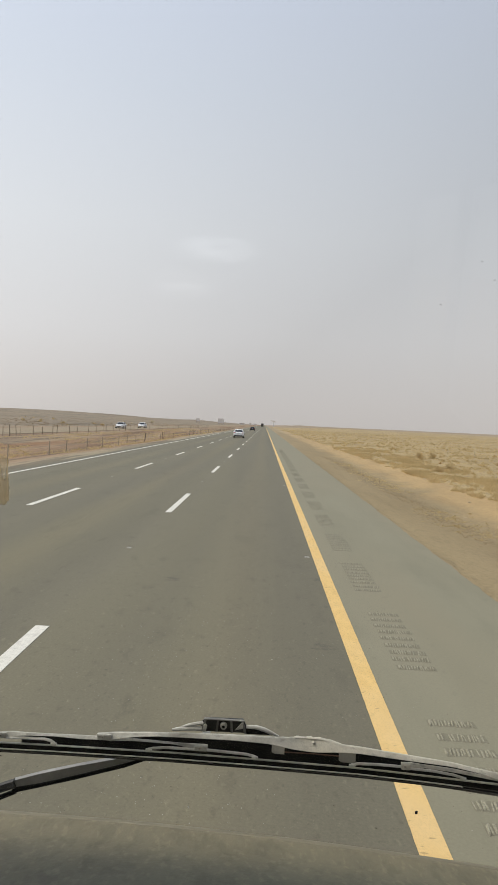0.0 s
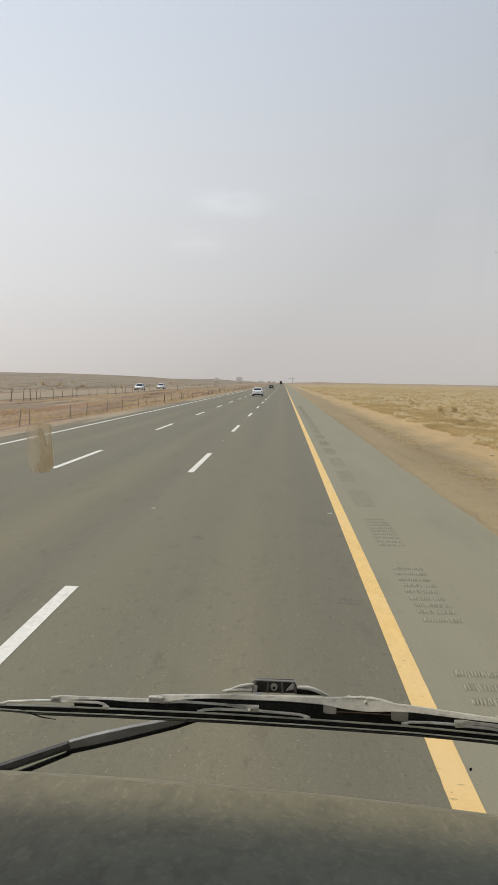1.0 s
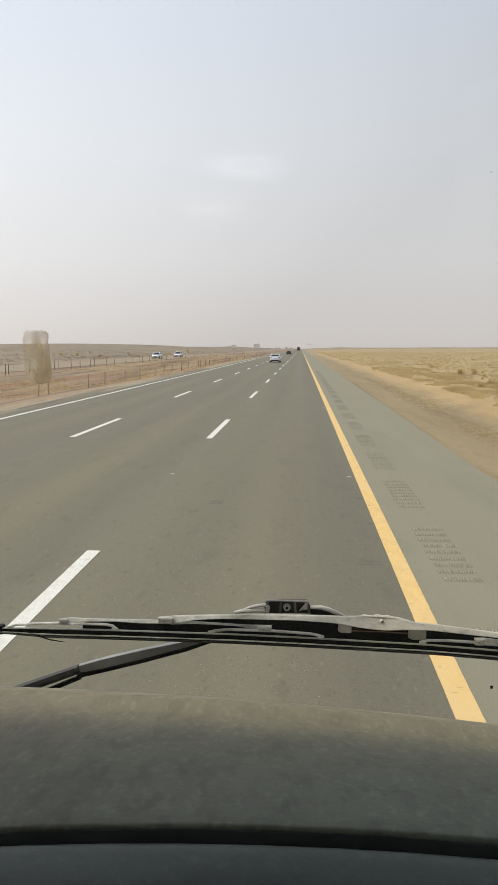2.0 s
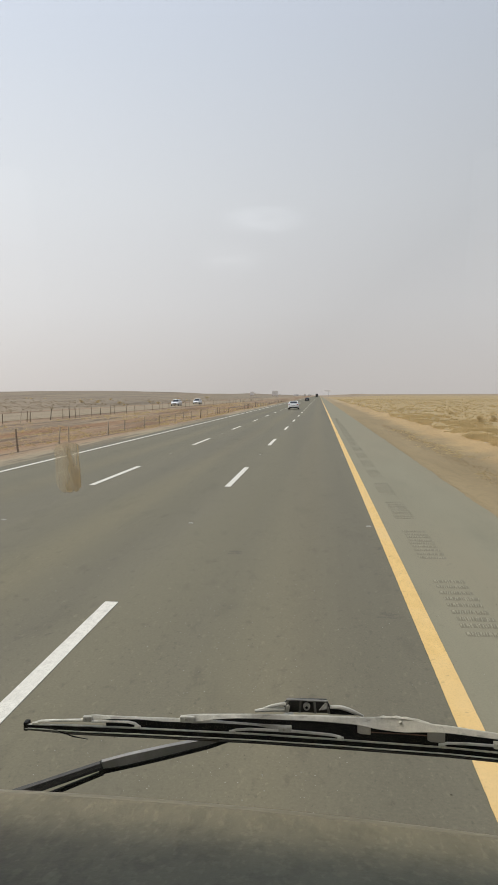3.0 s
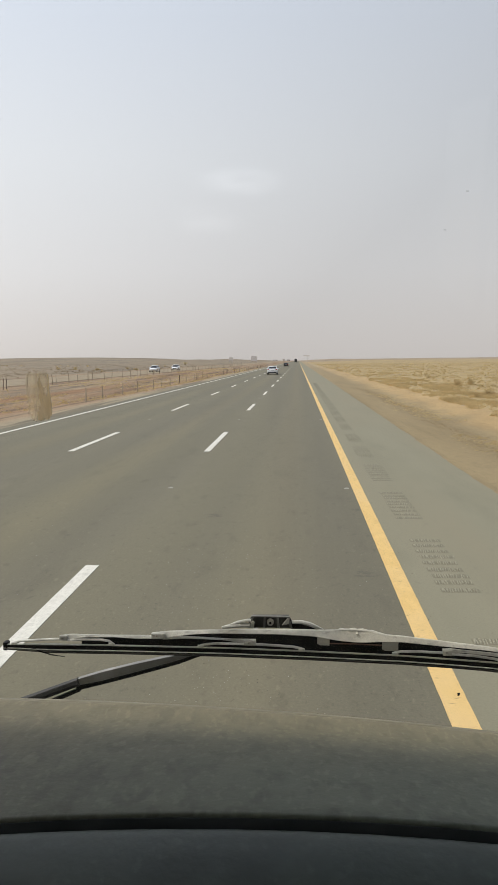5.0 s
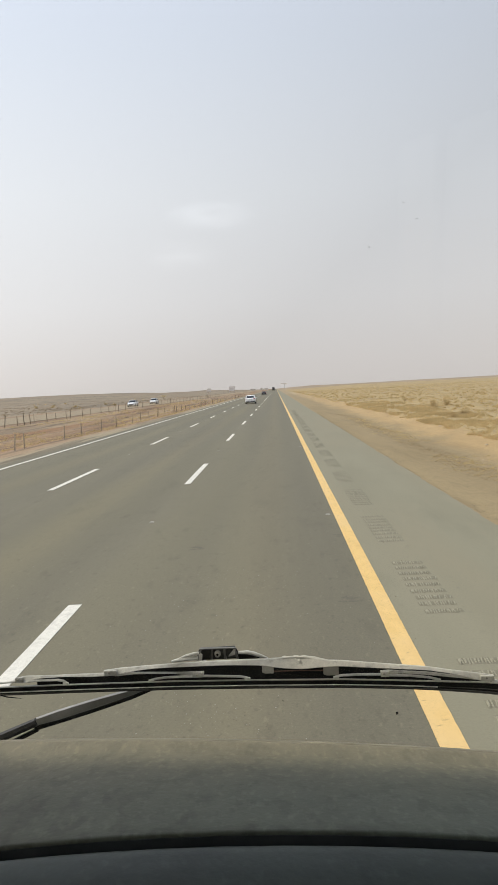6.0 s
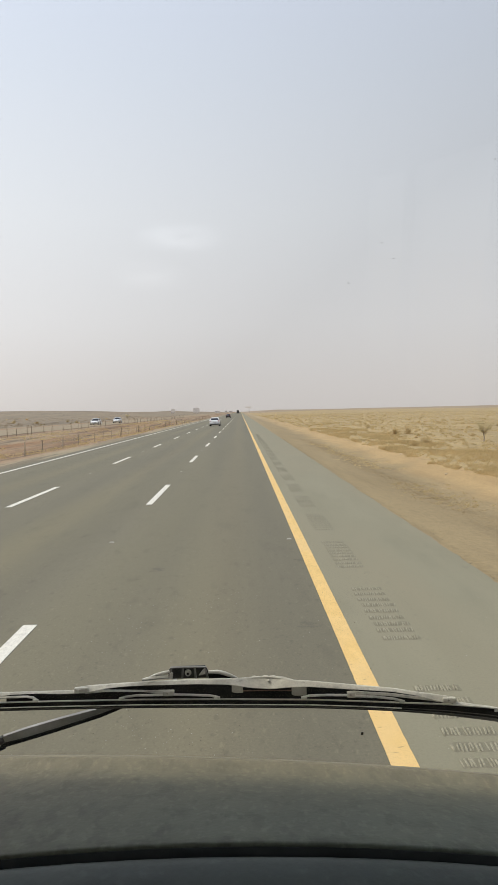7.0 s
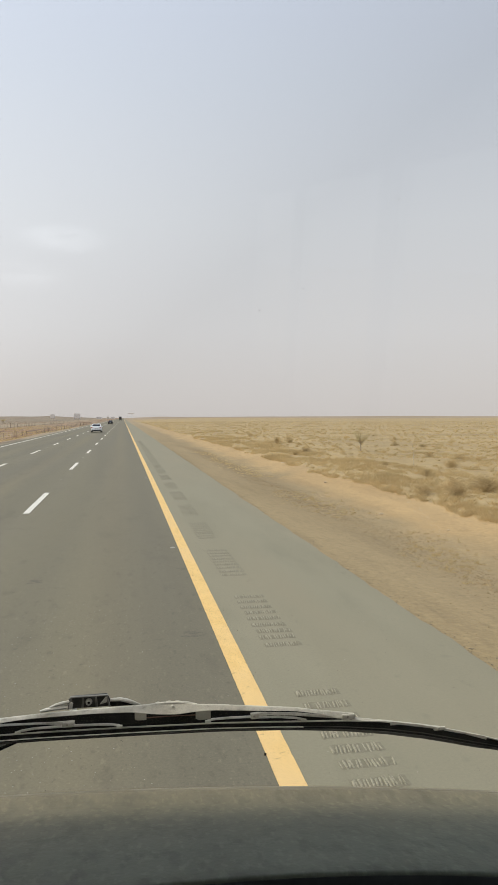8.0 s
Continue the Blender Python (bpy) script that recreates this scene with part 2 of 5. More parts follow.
def mud_mat(name, colour, cover, soft_rim=False):
    """Dried splash: opaque in its middle, thin and broken towards the rim."""
    m = bpy.data.materials.new(name)
    m.use_nodes = True
    n, l = m.node_tree.nodes, m.node_tree.links
    b = n["Principled BSDF"]
    b.inputs["Base Color"].default_value, b.inputs["Roughness"].default_value = (*colour, 1), 0.9
    co = n.new("ShaderNodeTexCoord")
    nz = n.new("ShaderNodeTexNoise")
    nz.inputs["Scale"].default_value, nz.inputs["Detail"].default_value = 90.0, 4.0
    mp = n.new("ShaderNodeMapping")
    mp.inputs["Scale"].default_value = (1.3, 1.0, 0.35)
    l.new(co.outputs["Object"], mp.inputs[0])
    l.new(mp.outputs[0], nz.inputs["Vector"])
    r = n.new("ShaderNodeMapRange")
    r.inputs["From Min"].default_value, r.inputs["From Max"].default_value = 0.3, 0.65
    r.inputs["To Min"].default_value, r.inputs["To Max"].default_value = cover * 0.30, cover
    l.new(nz.outputs["Fac"], r.inputs["Value"])
    amount = r.outputs[0]
    if soft_rim:
        # the crust thins out towards the rim and to one side
        sp = n.new("ShaderNodeSeparateXYZ")
        l.new(co.outputs["Generated"], sp.inputs[0])
        for axis, marks in (("X", ((0.0, 0.0), (0.10, 0.55), (0.30, 0.72), (0.52, 0.95), (0.92, 1.0), (1.0, 0.2))), ("Z", ((0.0, 0.2), (0.05, 0.95), (0.4, 0.85), (0.72, 1.0), (0.94, 0.8), (1.0, 0.1)))):
            rr = n.new("ShaderNodeValToRGB")
            e = rr.color_ramp.elements
            e[0].position, e[1].position = marks[0][0], marks[-1][0]
            for p, _ in marks[1:-1]:
                e.new(p)
            for el, (p, val) in zip(e, marks):
                el.color = (val, val, val, 1)
            l.new(sp.outputs[axis], rr.inputs[0])
            mm = n.new("ShaderNodeMath")
            mm.operation = "MULTIPLY"
            l.new(amount, mm.inputs[0])
            l.new(rr.outputs["Color"], mm.inputs[1])
            amount = mm.outputs[0]
    thin = n.new("ShaderNodeBsdfTranslucent")
    thin.inputs["Color"].default_value = (*colour, 1)
    clear = n.new("ShaderNodeBsdfTransparent")
    crust = n.new("ShaderNodeMixShader")
    crust.inputs[0].default_value = 0.75
    l.new(b.outputs[0], crust.inputs[1])
    l.new(thin.outputs[0], crust.inputs[2])
    mix = n.new("ShaderNodeMixShader")
    l.new(amount, mix.inputs[0])
    l.new(clear.outputs[0], mix.inputs[1])
    l.new(crust.outputs[0], mix.inputs[2])
    l.new(mix.outputs[0], n["Material Output"].inputs["Surface"])
    return m


M_ASPHALT = mat("asphalt", (0.139, 0.124, 0.080), (0.158, 0.142, 0.093), 0.9, 0.9, 0.16, 90, stretch=(1, 0.04, 1), c3=(0.161, 0.144, 0.089), broad=0.55, grain=0.15, gscale=42, lanes=True, dist=0.004, spots=((1.5, 0.56, 0.74, 0.88, (1, 0.3, 1)), (4.0, 0.58, 0.76, 0.84, (1, 0.35, 1)), (11.0, 0.58, 0.72, 0.84, (1, 0.5, 1)), (27.0, 0.61, 0.72, 0.82, (1, 0.5, 1)), (15.0, 0.60, 0.74, 1.22, (1, 0.4, 1)), (34.0, 0.62, 0.72, 1.25, (1, 0.45, 1))))
M_SHOULDER = mat("shoulder_asphalt", (0.208, 0.190, 0.123), (0.228, 0.209, 0.137), 1.3, 0.9, 0.12, 90, stretch=(1, 0.15, 1), c3=(0.228, 0.202, 0.130), broad=0.5, dist=0.003, grain=0.09, gscale=42, spots=((1.2, 0.56, 0.72, 0.93, (1, 0.3, 1)), (6.0, 0.62, 0.74, 0.90, (1, 0.6, 1))))
M_OLDROAD = mat("dusty_asphalt", (0.243, 0.192, 0.117), (0.284, 0.225, 0.140), 0.8, 0.9, stretch=(1, 0.05, 1), c3=(0.275, 0.212, 0.126), broad=0.3)
M_WHITE = mat("white_paint", (0.60, 0.57, 0.48), (0.70, 0.67, 0.57), 14, 0.7, 0.2, 120, dist=0.003, grain=0.08, gscale=40, spots=((9.0, 0.58, 0.70, 0.86, (1, 0.4, 1)),))
M_YELLOW = mat("yellow_paint", (0.64, 0.420, 0.142), (0.70, 0.470, 0.168), 9, 0.75, 0.0, 120, stretch=(1, 0.5, 1), c3=(0.66, 0.455, 0.19), broad=1.4, grain=0.07, gscale=50, spots=((22.0, 0.64, 0.72, 0.62, (0.5, 1, 1)), (3.0, 0.6, 0.74, 0.88, (1, 0.4, 1))))
M_RUMBLE = mat("rumble_strip", (0.20, 0.18, 0.122), (0.33, 0.305, 0.215), 40, 0.9)
# darker shoulder tone painted as shade between the ribs
M_RIBSHADE = mat("rumble_shade", (0.160, 0.145, 0.096), (0.202, 0.183, 0.122), 30, 0.95)
M_STUD = mat("road_stud", (0.27, 0.255, 0.21), (0.38, 0.36, 0.30), 30, 0.7)
M_GRIT = mat("brown_grit", (0.085, 0.072, 0.048), (0.14, 0.115, 0.075), 12, 0.9)
M_STAIN = mat("stained_asphalt", (0.096, 0.086, 0.058), (0.128, 0.115, 0.077), 18, 0.9, grain=0.3, gscale=60)
M_CRUMB = mat("asphalt_crumb", (0.15, 0.125, 0.082), (0.25, 0.205, 0.132), 9, 0.9)
# side is another soil; the Y fade is painted distance haze
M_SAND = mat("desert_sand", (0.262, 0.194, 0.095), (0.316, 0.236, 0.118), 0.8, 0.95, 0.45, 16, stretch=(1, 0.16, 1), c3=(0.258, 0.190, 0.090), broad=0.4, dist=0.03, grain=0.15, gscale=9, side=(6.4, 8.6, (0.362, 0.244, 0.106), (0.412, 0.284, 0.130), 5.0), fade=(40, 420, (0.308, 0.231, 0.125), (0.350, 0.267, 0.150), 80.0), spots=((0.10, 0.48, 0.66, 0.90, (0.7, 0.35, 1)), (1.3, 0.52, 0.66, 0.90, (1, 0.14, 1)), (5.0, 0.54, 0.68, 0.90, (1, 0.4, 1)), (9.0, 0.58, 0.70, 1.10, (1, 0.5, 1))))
M_MEDIAN = mat("median_soil", (0.245, 0.178, 0.108), (0.355, 0.262, 0.156), 0.7, 0.95, 0.6, 9, stretch=(1, 0.035, 1), c3=(0.252, 0.142, 0.066), broad=0.30, dist=0.05, grain=0.22, gscale=7, side=(-13.2, -11.6, (0.262, 0.212, 0.133), (0.315, 0.257, 0.163), 2.4), spots=((0.9, 0.53, 0.62, 0.58, (1, 0.05, 1)), (0.45, 0.51, 0.62, 0.72, (1, 0.06, 1)), (2.5, 0.56, 0.68, 0.70, (1, 0.15, 1))))
# base colour holds the pale haze of the distance as well as soil
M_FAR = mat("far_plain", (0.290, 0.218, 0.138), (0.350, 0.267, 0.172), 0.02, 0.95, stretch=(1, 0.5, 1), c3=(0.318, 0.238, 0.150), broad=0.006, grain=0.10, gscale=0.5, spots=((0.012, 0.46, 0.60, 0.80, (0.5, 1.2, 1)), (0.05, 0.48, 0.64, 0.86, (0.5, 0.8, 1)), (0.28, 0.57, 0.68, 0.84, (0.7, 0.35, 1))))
M_PLAIN = mat("straw_plain", (0.362, 0.262, 0.118), (0.415, 0.306, 0.145), 0.5, 0.95, 0.4, 14, c3=(0.325, 0.232, 0.100), broad=0.08, dist=0.03, grain=0.18, gscale=8, spots=((0.10, 0.48, 0.66, 0.86, (0.6, 0.5, 1)), (1.6, 0.52, 0.66, 0.82, (0.8, 0.6, 1)), (5.0, 0.54, 0.68, 0.84, (1, 0.8, 1))))
M_HILLS = mat("far_hills", (0.208, 0.164, 0.107), (0.268, 0.213, 0.140), 0.02, 0.95, stretch=(1, 0.35, 1), c3=(0.236, 0.180, 0.112), broad=0.010, grain=0.14, gscale=0.5, spots=((0.05, 0.46, 0.64, 0.80, (0.5, 0.25, 1)), (0.22, 0.55, 0.68, 0.68, (0.5, 0.2, 1)), (0.7, 0.60, 0.70, 0.66, (0.6, 0.3, 1))))
M_GRASS = mat("dry_grass", (0.58, 0.445, 0.230), (0.70, 0.555, 0.305), 1.2, 0.9, c3=(0.52, 0.40, 0.205), broad=0.2, thin=0.5, spec=0.1)
M_SCRUB = mat("grey_scrub", (0.33, 0.262, 0.172), (0.43, 0.345, 0.23), 0.6, 0.9, c3=(0.27, 0.21, 0.14), broad=0.1, thin=0.4, spec=0.1)
M_LEAF = mat("pale_olive_leaf", (0.44, 0.36, 0.19), (0.54, 0.45, 0.25), 3, 0.8, thin=0.4, spec=0.1)
M_SHRUB = mat("dry_shrub", (0.52, 0.40, 0.21), (0.64, 0.505, 0.28), 3, 0.9, rand=0.15, thin=0.5, spec=0.1)
M_STONE = mat("stones", (0.25, 0.183, 0.094), (0.33, 0.245, 0.130), 3, 0.9)
M_ROCK = mat("pale_rock", (0.40, 0.31, 0.20), (0.50, 0.41, 0.28), 9, 0.9, 0.4, 20)
M_POST = mat("weathered_post", (0.15, 0.115, 0.080), (0.26, 0.20, 0.142), 14, 0.9, rand=0.5)
M_POST_PALE = mat("pale_post", (0.32, 0.27, 0.20), (0.45, 0.38, 0.28), 14, 0.85, rand=0.2)
M_STAKE = mat("bleached_stake", (0.46, 0.40, 0.29), (0.56, 0.49, 0.36), 14, 0.85)
M_WIRE = mat("fence_wire", (0.26, 0.215, 0.165), (0.34, 0.285, 0.22), 20, 0.6, metal=0.4)
M_CARWHITE = mat("white_car_paint", (0.76, 0.76, 0.75), (0.80, 0.80, 0.78), 2, 0.25)
M_CARBLACK = mat("black_car_paint", (0.015, 0.015, 0.017), (0.025, 0.025, 0.028), 2, 0.3)
M_CARGLASS = mat("dark_car_glass", (0.02, 0.022, 0.025), (0.03, 0.032, 0.035), 3, 0.08)
M_TYRE = mat("tyre_rubber", (0.015, 0.015, 0.015), (0.03, 0.03, 0.028), 20, 0.85)
M_RIM = mat("wheel_rim", (0.30, 0.30, 0.31), (0.42, 0.42, 0.43), 10, 0.35, metal=0.7)
M_TAIL = mat("tail_lamp", (0.35, 0.03, 0.025), (0.42, 0.05, 0.04), 8, 0.25)
M_HEAD = mat("head_lamp", (0.55, 0.56, 0.58), (0.70, 0.71, 0.72), 8, 0.15)
M_TRIM = mat("black_trim", (0.02, 0.02, 0.02), (0.035, 0.035, 0.033), 10, 0.6)
M_PLATE = mat("plate", (0.55, 0.55, 0.53), (0.62, 0.62, 0.60), 10, 0.5)
M_STEEL = mat("dull_steel", (0.56, 0.55, 0.53), (0.66, 0.65, 0.63), 0.6, 0.6, metal=0.1)
# far boards and walls paled to stand in for haze
M_BOARD = mat("hoarding_panel", (0.74, 0.68, 0.63), (0.82, 0.76, 0.70), 0.3, 0.8)
M_HOARDPOST = mat("hoarding_post", (0.40, 0.37, 0.34), (0.48, 0.44, 0.41), 0.6, 0.7)
M_CABPAINT = mat("cab_paint", (0.55, 0.54, 0.52), (0.62, 0.61, 0.58), 1.5, 0.35)
M_LINER = mat("cab_lining", (0.035, 0.034, 0.032), (0.05, 0.048, 0.045), 30, 0.95)
# paler and browner towards the windscreen, greener to the right
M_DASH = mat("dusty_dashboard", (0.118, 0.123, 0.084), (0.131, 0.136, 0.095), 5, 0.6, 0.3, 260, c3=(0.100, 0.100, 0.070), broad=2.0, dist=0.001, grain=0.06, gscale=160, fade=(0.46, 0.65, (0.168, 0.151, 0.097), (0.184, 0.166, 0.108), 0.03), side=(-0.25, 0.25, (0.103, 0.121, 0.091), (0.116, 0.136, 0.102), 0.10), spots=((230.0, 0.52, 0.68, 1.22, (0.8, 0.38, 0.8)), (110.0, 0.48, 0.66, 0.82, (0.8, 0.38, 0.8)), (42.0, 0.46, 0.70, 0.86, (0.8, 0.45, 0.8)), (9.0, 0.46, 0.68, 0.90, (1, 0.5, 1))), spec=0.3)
M_DASHRIM = mat("rim_highlight", (0.160, 0.146, 0.099), (0.188, 0.171, 0.118), 20, 0.5)
M_DASHLOW = mat("dashboard_plastic", (0.034, 0.046, 0.034), (0.043, 0.055, 0.042), 8, 0.5, 0.25, 260, dist=0.001, grain=0.08, gscale=95, spots=((190.0, 0.56, 0.72, 1.25, (0.7, 0.7, 1)), (30.0, 0.46, 0.68, 0.75, (0.7, 0.7, 1))))
M_SEAM = mat("seam_shade", (0.022, 0.025, 0.024), (0.034, 0.037, 0.035), 20, 0.9, spec=0.2)
M_RUBBER = mat("wiper_rubber", (0.006, 0.006, 0.006), (0.014, 0.014, 0.013), 60, 0.7, spec=0.2)
M_WIPER = mat("dusty_wiper_metal", (0.42, 0.41, 0.36), (0.58, 0.57, 0.49), 40, 0.65, 0.3, 300, c3=(0.28, 0.27, 0.225), broad=28, dist=0.0006, grain=0.10, gscale=500, side=(0.02, 0.06, (0.47, 0.445, 0.36), (0.60, 0.57, 0.465), 0.03), spots=((260.0, 0.54, 0.70, 0.72, (0.5, 1, 1)), (90.0, 0.52, 0.68, 0.82, (0.6, 1, 1))))
# dusty tone paled further to stand for sunlight on small bars
M_DUST_LIT = mat("sunlit_dust", (0.55, 0.54, 0.48), (0.70, 0.69, 0.62), 70, 0.9, 0.5, 300, c3=(0.46, 0.45, 0.39), broad=60, dist=0.0008)
M_FLAP = mat("grey_rubber_lip", (0.085, 0.082, 0.070), (0.13, 0.125, 0.108), 60, 0.7, c3=(0.035, 0.034, 0.03), broad=9)
M_CHEEK = mat("grimy_steel", (0.30, 0.285, 0.235), (0.42, 0.40, 0.34), 60, 0.7, c3=(0.24, 0.225, 0.18), broad=14)
M_WIPERDARK = mat("black_wiper_plastic", (0.012, 0.012, 0.011), (0.026, 0.026, 0.024), 50, 0.5, c3=(0.055, 0.054, 0.048), broad=14, spec=0.3)
M_CLIPFACE = mat("clip_face", (0.034, 0.033, 0.030), (0.062, 0.060, 0.053), 60, 0.5, spec=0.3)
# clip plastic again, paled for the light on ribs and plate
M_CLIP = mat("lit_black_plastic", (0.11, 0.108, 0.096), (0.20, 0.195, 0.172), 60, 0.6, spec=0.3)
# grey raised to stand for skylight on the arm's top face
M_ARM = mat("arm_paint_lit", (0.20, 0.197, 0.182), (0.29, 0.285, 0.265), 40, 0.5, c3=(0.16, 0.158, 0.145), broad=12)
M_GLASS = glass_mat("windscreen_glass")
M_MUD = mud_mat("dried_mud", (0.47, 0.375, 0.225), 0.86, True)
M_FLY = mud_mat("dried_speck", (0.40, 0.38, 0.35), 0.20)
M_SPECK = mat("dark_speck", (0.012, 0.011, 0.01), (0.02, 0.018, 0.015), 40, 0.8)

# ---- mesh helpers ----


def mesh_of(name, bm, material, smooth=False):
    me = bpy.data.meshes.new(name)
    bmesh.ops.recalc_face_normals(bm, faces=bm.faces)
    bm.to_mesh(me)
    bm.free()
    me.materials.append(material)
    if smooth:
        me.polygons.foreach_set("use_smooth", [True] * len(me.polygons))
    return me


def part(name, bm, material, parent=None, label="", smooth=False):
    """Links a bmesh as one mesh object, under a thing or a part if one is given."""
    ob = new(name, mesh_of(name, bm, material, smooth))
    if parent:
        ob.parent = parent
    if label:
        ob["label"] = label
    return ob


def thing(name, label, category, m=None, group="", kind=""):
    ob = new(name)
    ob.empty_display_size = 0.2
    if m:
        ob.matrix_world = m
    return tagged(ob, label, category, group, kind)


def box(bm, x0, x1, y0, y1, z0, z1, bevel=0.0, m=None):
    v = [bm.verts.new((x, y, z)) for z in (z0, z1) for x, y in ((x0, y0), (x1, y0), (x1, y1), (x0, y1))]
    f = [bm.faces.new([v[i] for i in q]) for q in ((3, 2, 1, 0), (4, 5, 6, 7), (0, 1, 5, 4), (1, 2, 6, 5), (2, 3, 7, 6), (3, 0, 4, 7))]
    if bevel:
        r = bmesh.ops.bevel(bm, geom=list({e for q in f for e in q.edges}), offset=bevel, segments=2, affect="EDGES", profile=0.6)
        v = list({w for q in r["faces"] for w in q.verts} | {w for w in v if w.is_valid})
    if m:
        bmesh.ops.transform(bm, matrix=m, verts=[w for w in v if w.is_valid])
    return bm


def tube(bm, pts, radius, sides=6, squash=1.0):
    """A closed tube along points; radius may be one number or one a point; squash flattens it in the second direction."""
    pts = [Vector(p) for p in pts]
    rad = radius if isinstance(radius, (list, tuple)) else [radius] * len(pts)
    rings = []
    for i, p in enumerate(pts):
        d = (pts[min(i + 1, len(pts) - 1)] - pts[max(i - 1, 0)]).normalized()
        a = d.cross(Vector((0, 1, 0)) if abs(d.y) < 0.9 else Vector((1, 0, 0))).normalized()
        b = d.cross(a)
        rings.append([bm.verts.new(p + rad[i] * (math.cos(k) * a + squash * math.sin(k) * b)) for k in (2 * math.pi * j / sides for j in range(sides))])
    for r, s in zip(rings, rings[1:]):
        for j in range(sides):
            bm.faces.new((r[j], r[(j + 1) % sides], s[(j + 1) % sides], s[j]))
    bm.faces.new(rings[0][::-1])
    bm.faces.new(rings[-1])
    return bm


def loft(bm, rings, caps=True):
    """Joins rings of equally many points with faces."""
    vs = [[bm.verts.new(p) for p in r] for r in rings]
    k = len(vs[0])
    for r, s in zip(vs, vs[1:]):
        for j in range(k):
            bm.faces.new((r[j], r[(j + 1) % k], s[(j + 1) % k], s[j]))
    if caps:
        bm.faces.new(vs[0][::-1])
        bm.faces.new(vs[-1])
    return bm


def slab(bm, outline, y0, y1):
    """An outline in x and z, thick in y."""
    return loft(bm, [[(x, y0, z) for x, z in outline], [(x, y1, z) for x, z in outline]])


def ribbon(top, low):
    """An outline from an upper and a lower row of points, left to right."""
    return list(top) + list(low)[::-1]


def wheel_disc(bm, cx, cy, cz, r, w, sides=20, inset=0.7):
    rings = []
    for x, q in ((-w / 2, r * inset), (-w / 2, r * 0.94), (-w * 0.36, r), (w * 0.36, r), (w / 2, r * 0.94), (w / 2, r * inset)):
        rings.append([(cx + x, cy + q * math.cos(a), cz + q * math.sin(a)) for a in (2 * math.pi * j / sides for j in range(sides))])
    return loft(bm, rings)


# ---- ground ----
X_EDGE, X_DASH_A, X_DASH_B, X_LEFT = 1.11, -2.45, -6.18, -10.15
X_SHOULDER, X_ROAD_LEFT = 3.56, -10.85


def step(a, b, x):
    t = min(1.0, max(0.0, (x - a) / (b - a)))
    return t * t * (3 - 2 * t)


def ground_z(x, y):
    """Height of the land: flush at the road, a shallow ditch in the median, a low bank, hummocks, and far swells."""
    n = noise.noise(Vector((x * 0.09, y * 0.05, 1.3)))
    f = noise.noise(Vector((x * 0.35, y * 0.2, 4.0)))
    if x > 2.4:
        d = x - X_SHOULDER
        z = -0.085 - 0.265 * step(0, 3.5, d) + 0.32 * step(3.6, 6.5, d + 0.9 * n) + step(4, 9, d) * (0.16 * n + 0.10 * f)
        z += 0.02 * f * step(0, 1.5, d)
        far = step(250, 1300, y) * step(14, 110, x)
        z += far * (4.5 + 4.0 * noise.noise(Vector((x * 0.0016, y * 0.0011, 7))) + 1.2 * noise.noise(Vector((x * 0.007, y * 0.004, 3))))
        return z
    if x < -10.4:
        d = -x + X_ROAD_LEFT
        z = -0.05 - 0.35 * step(0.5, 5.5, d) + 0.35 * step(9, 13.5, d) + step(1, 4, d) * (0.10 * n + 0.07 * f)
        z += 0.20 * math.exp(-((d - 6.2 - 1.6 * n) / 0.8) ** 2) + 0.16 * math.exp(-((d - 10.0 - 2.0 * f) / 0.8) ** 2)
        if d > 14:
            z = -0.05 * (1 - step(14, 16, d)) + step(30, 50, d) * (0.35 * n + 0.15 * f)
        far = step(180, 900, y) * step(60, 300, d)
        z += far * (5.0 + 6.0 * noise.noise(Vector((x * 0.0021, y * 0.0012, 2))) + 2.6 * noise.noise(Vector((x * 0.012, y * 0.005, 5))))
        return z
    return -0.12


def spaced(pairs):
    """Steps from a start: (end, step) pairs."""
    out = [pairs[0]]
    for end, s in pairs[1:]:
        while out[-1] + s * 0.5 < end:
            out.append(out[-1] + s)
    return out


def sheet(name, xs, ys, zf, material):
    verts = [(x, y, zf(x, y)) for y in ys for x in xs]
    k = len(xs)
    faces = [(j * k + i, j * k + i + 1, (j + 1) * k + i + 1, (j + 1) * k + i) for j in range(len(ys) - 1) for i in range(k - 1)]
    me = bpy.data.meshes.new(name)
    me.from_pydata(verts, [], faces)
    me.polygons.foreach_set("use_smooth", [True] * len(faces))
    me.materials.append(material)
    return new(name, me)


YS = spaced([-60, (0, 6.0), (50, 0.8), (120, 2.0), (300, 6.0), (900, 25), (2000, 60), (4600, 200)])
XS = spaced([-3200, (-800, 100), (-200, 25), (-70, 6), (-40, 2.0), (-9, 0.7), (3.4, 3.1), (14, 0.35), (40, 1.2), (120, 5), (400, 20), (1000, 60), (3400, 200)])
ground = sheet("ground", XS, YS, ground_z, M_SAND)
tagged(ground, "flat sandy desert plain with dry scrub reaching the horizon", "ground", kind="structure")
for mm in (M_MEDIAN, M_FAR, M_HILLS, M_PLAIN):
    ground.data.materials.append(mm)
kx = len(XS) - 1


def grass_edge(y):
    """Where the smooth sand of the verge ends and the grass of the plain begins."""
    return 9.0 + 0.55 * noise.noise(Vector((0, y * 0.11, 3))) + 0.30 * noise.noise(Vector((0, y * 0.5, 8)))


slots = []
for j in range(len(YS) - 1):
    for i in range(kx):
        x = (XS[i] + XS[i + 1]) / 2
        y = YS[j]
        # beyond 900 m the plain takes the colour with haze mixed in
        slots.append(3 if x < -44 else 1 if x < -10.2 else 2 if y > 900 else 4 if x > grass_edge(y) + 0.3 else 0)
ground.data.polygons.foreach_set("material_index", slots)

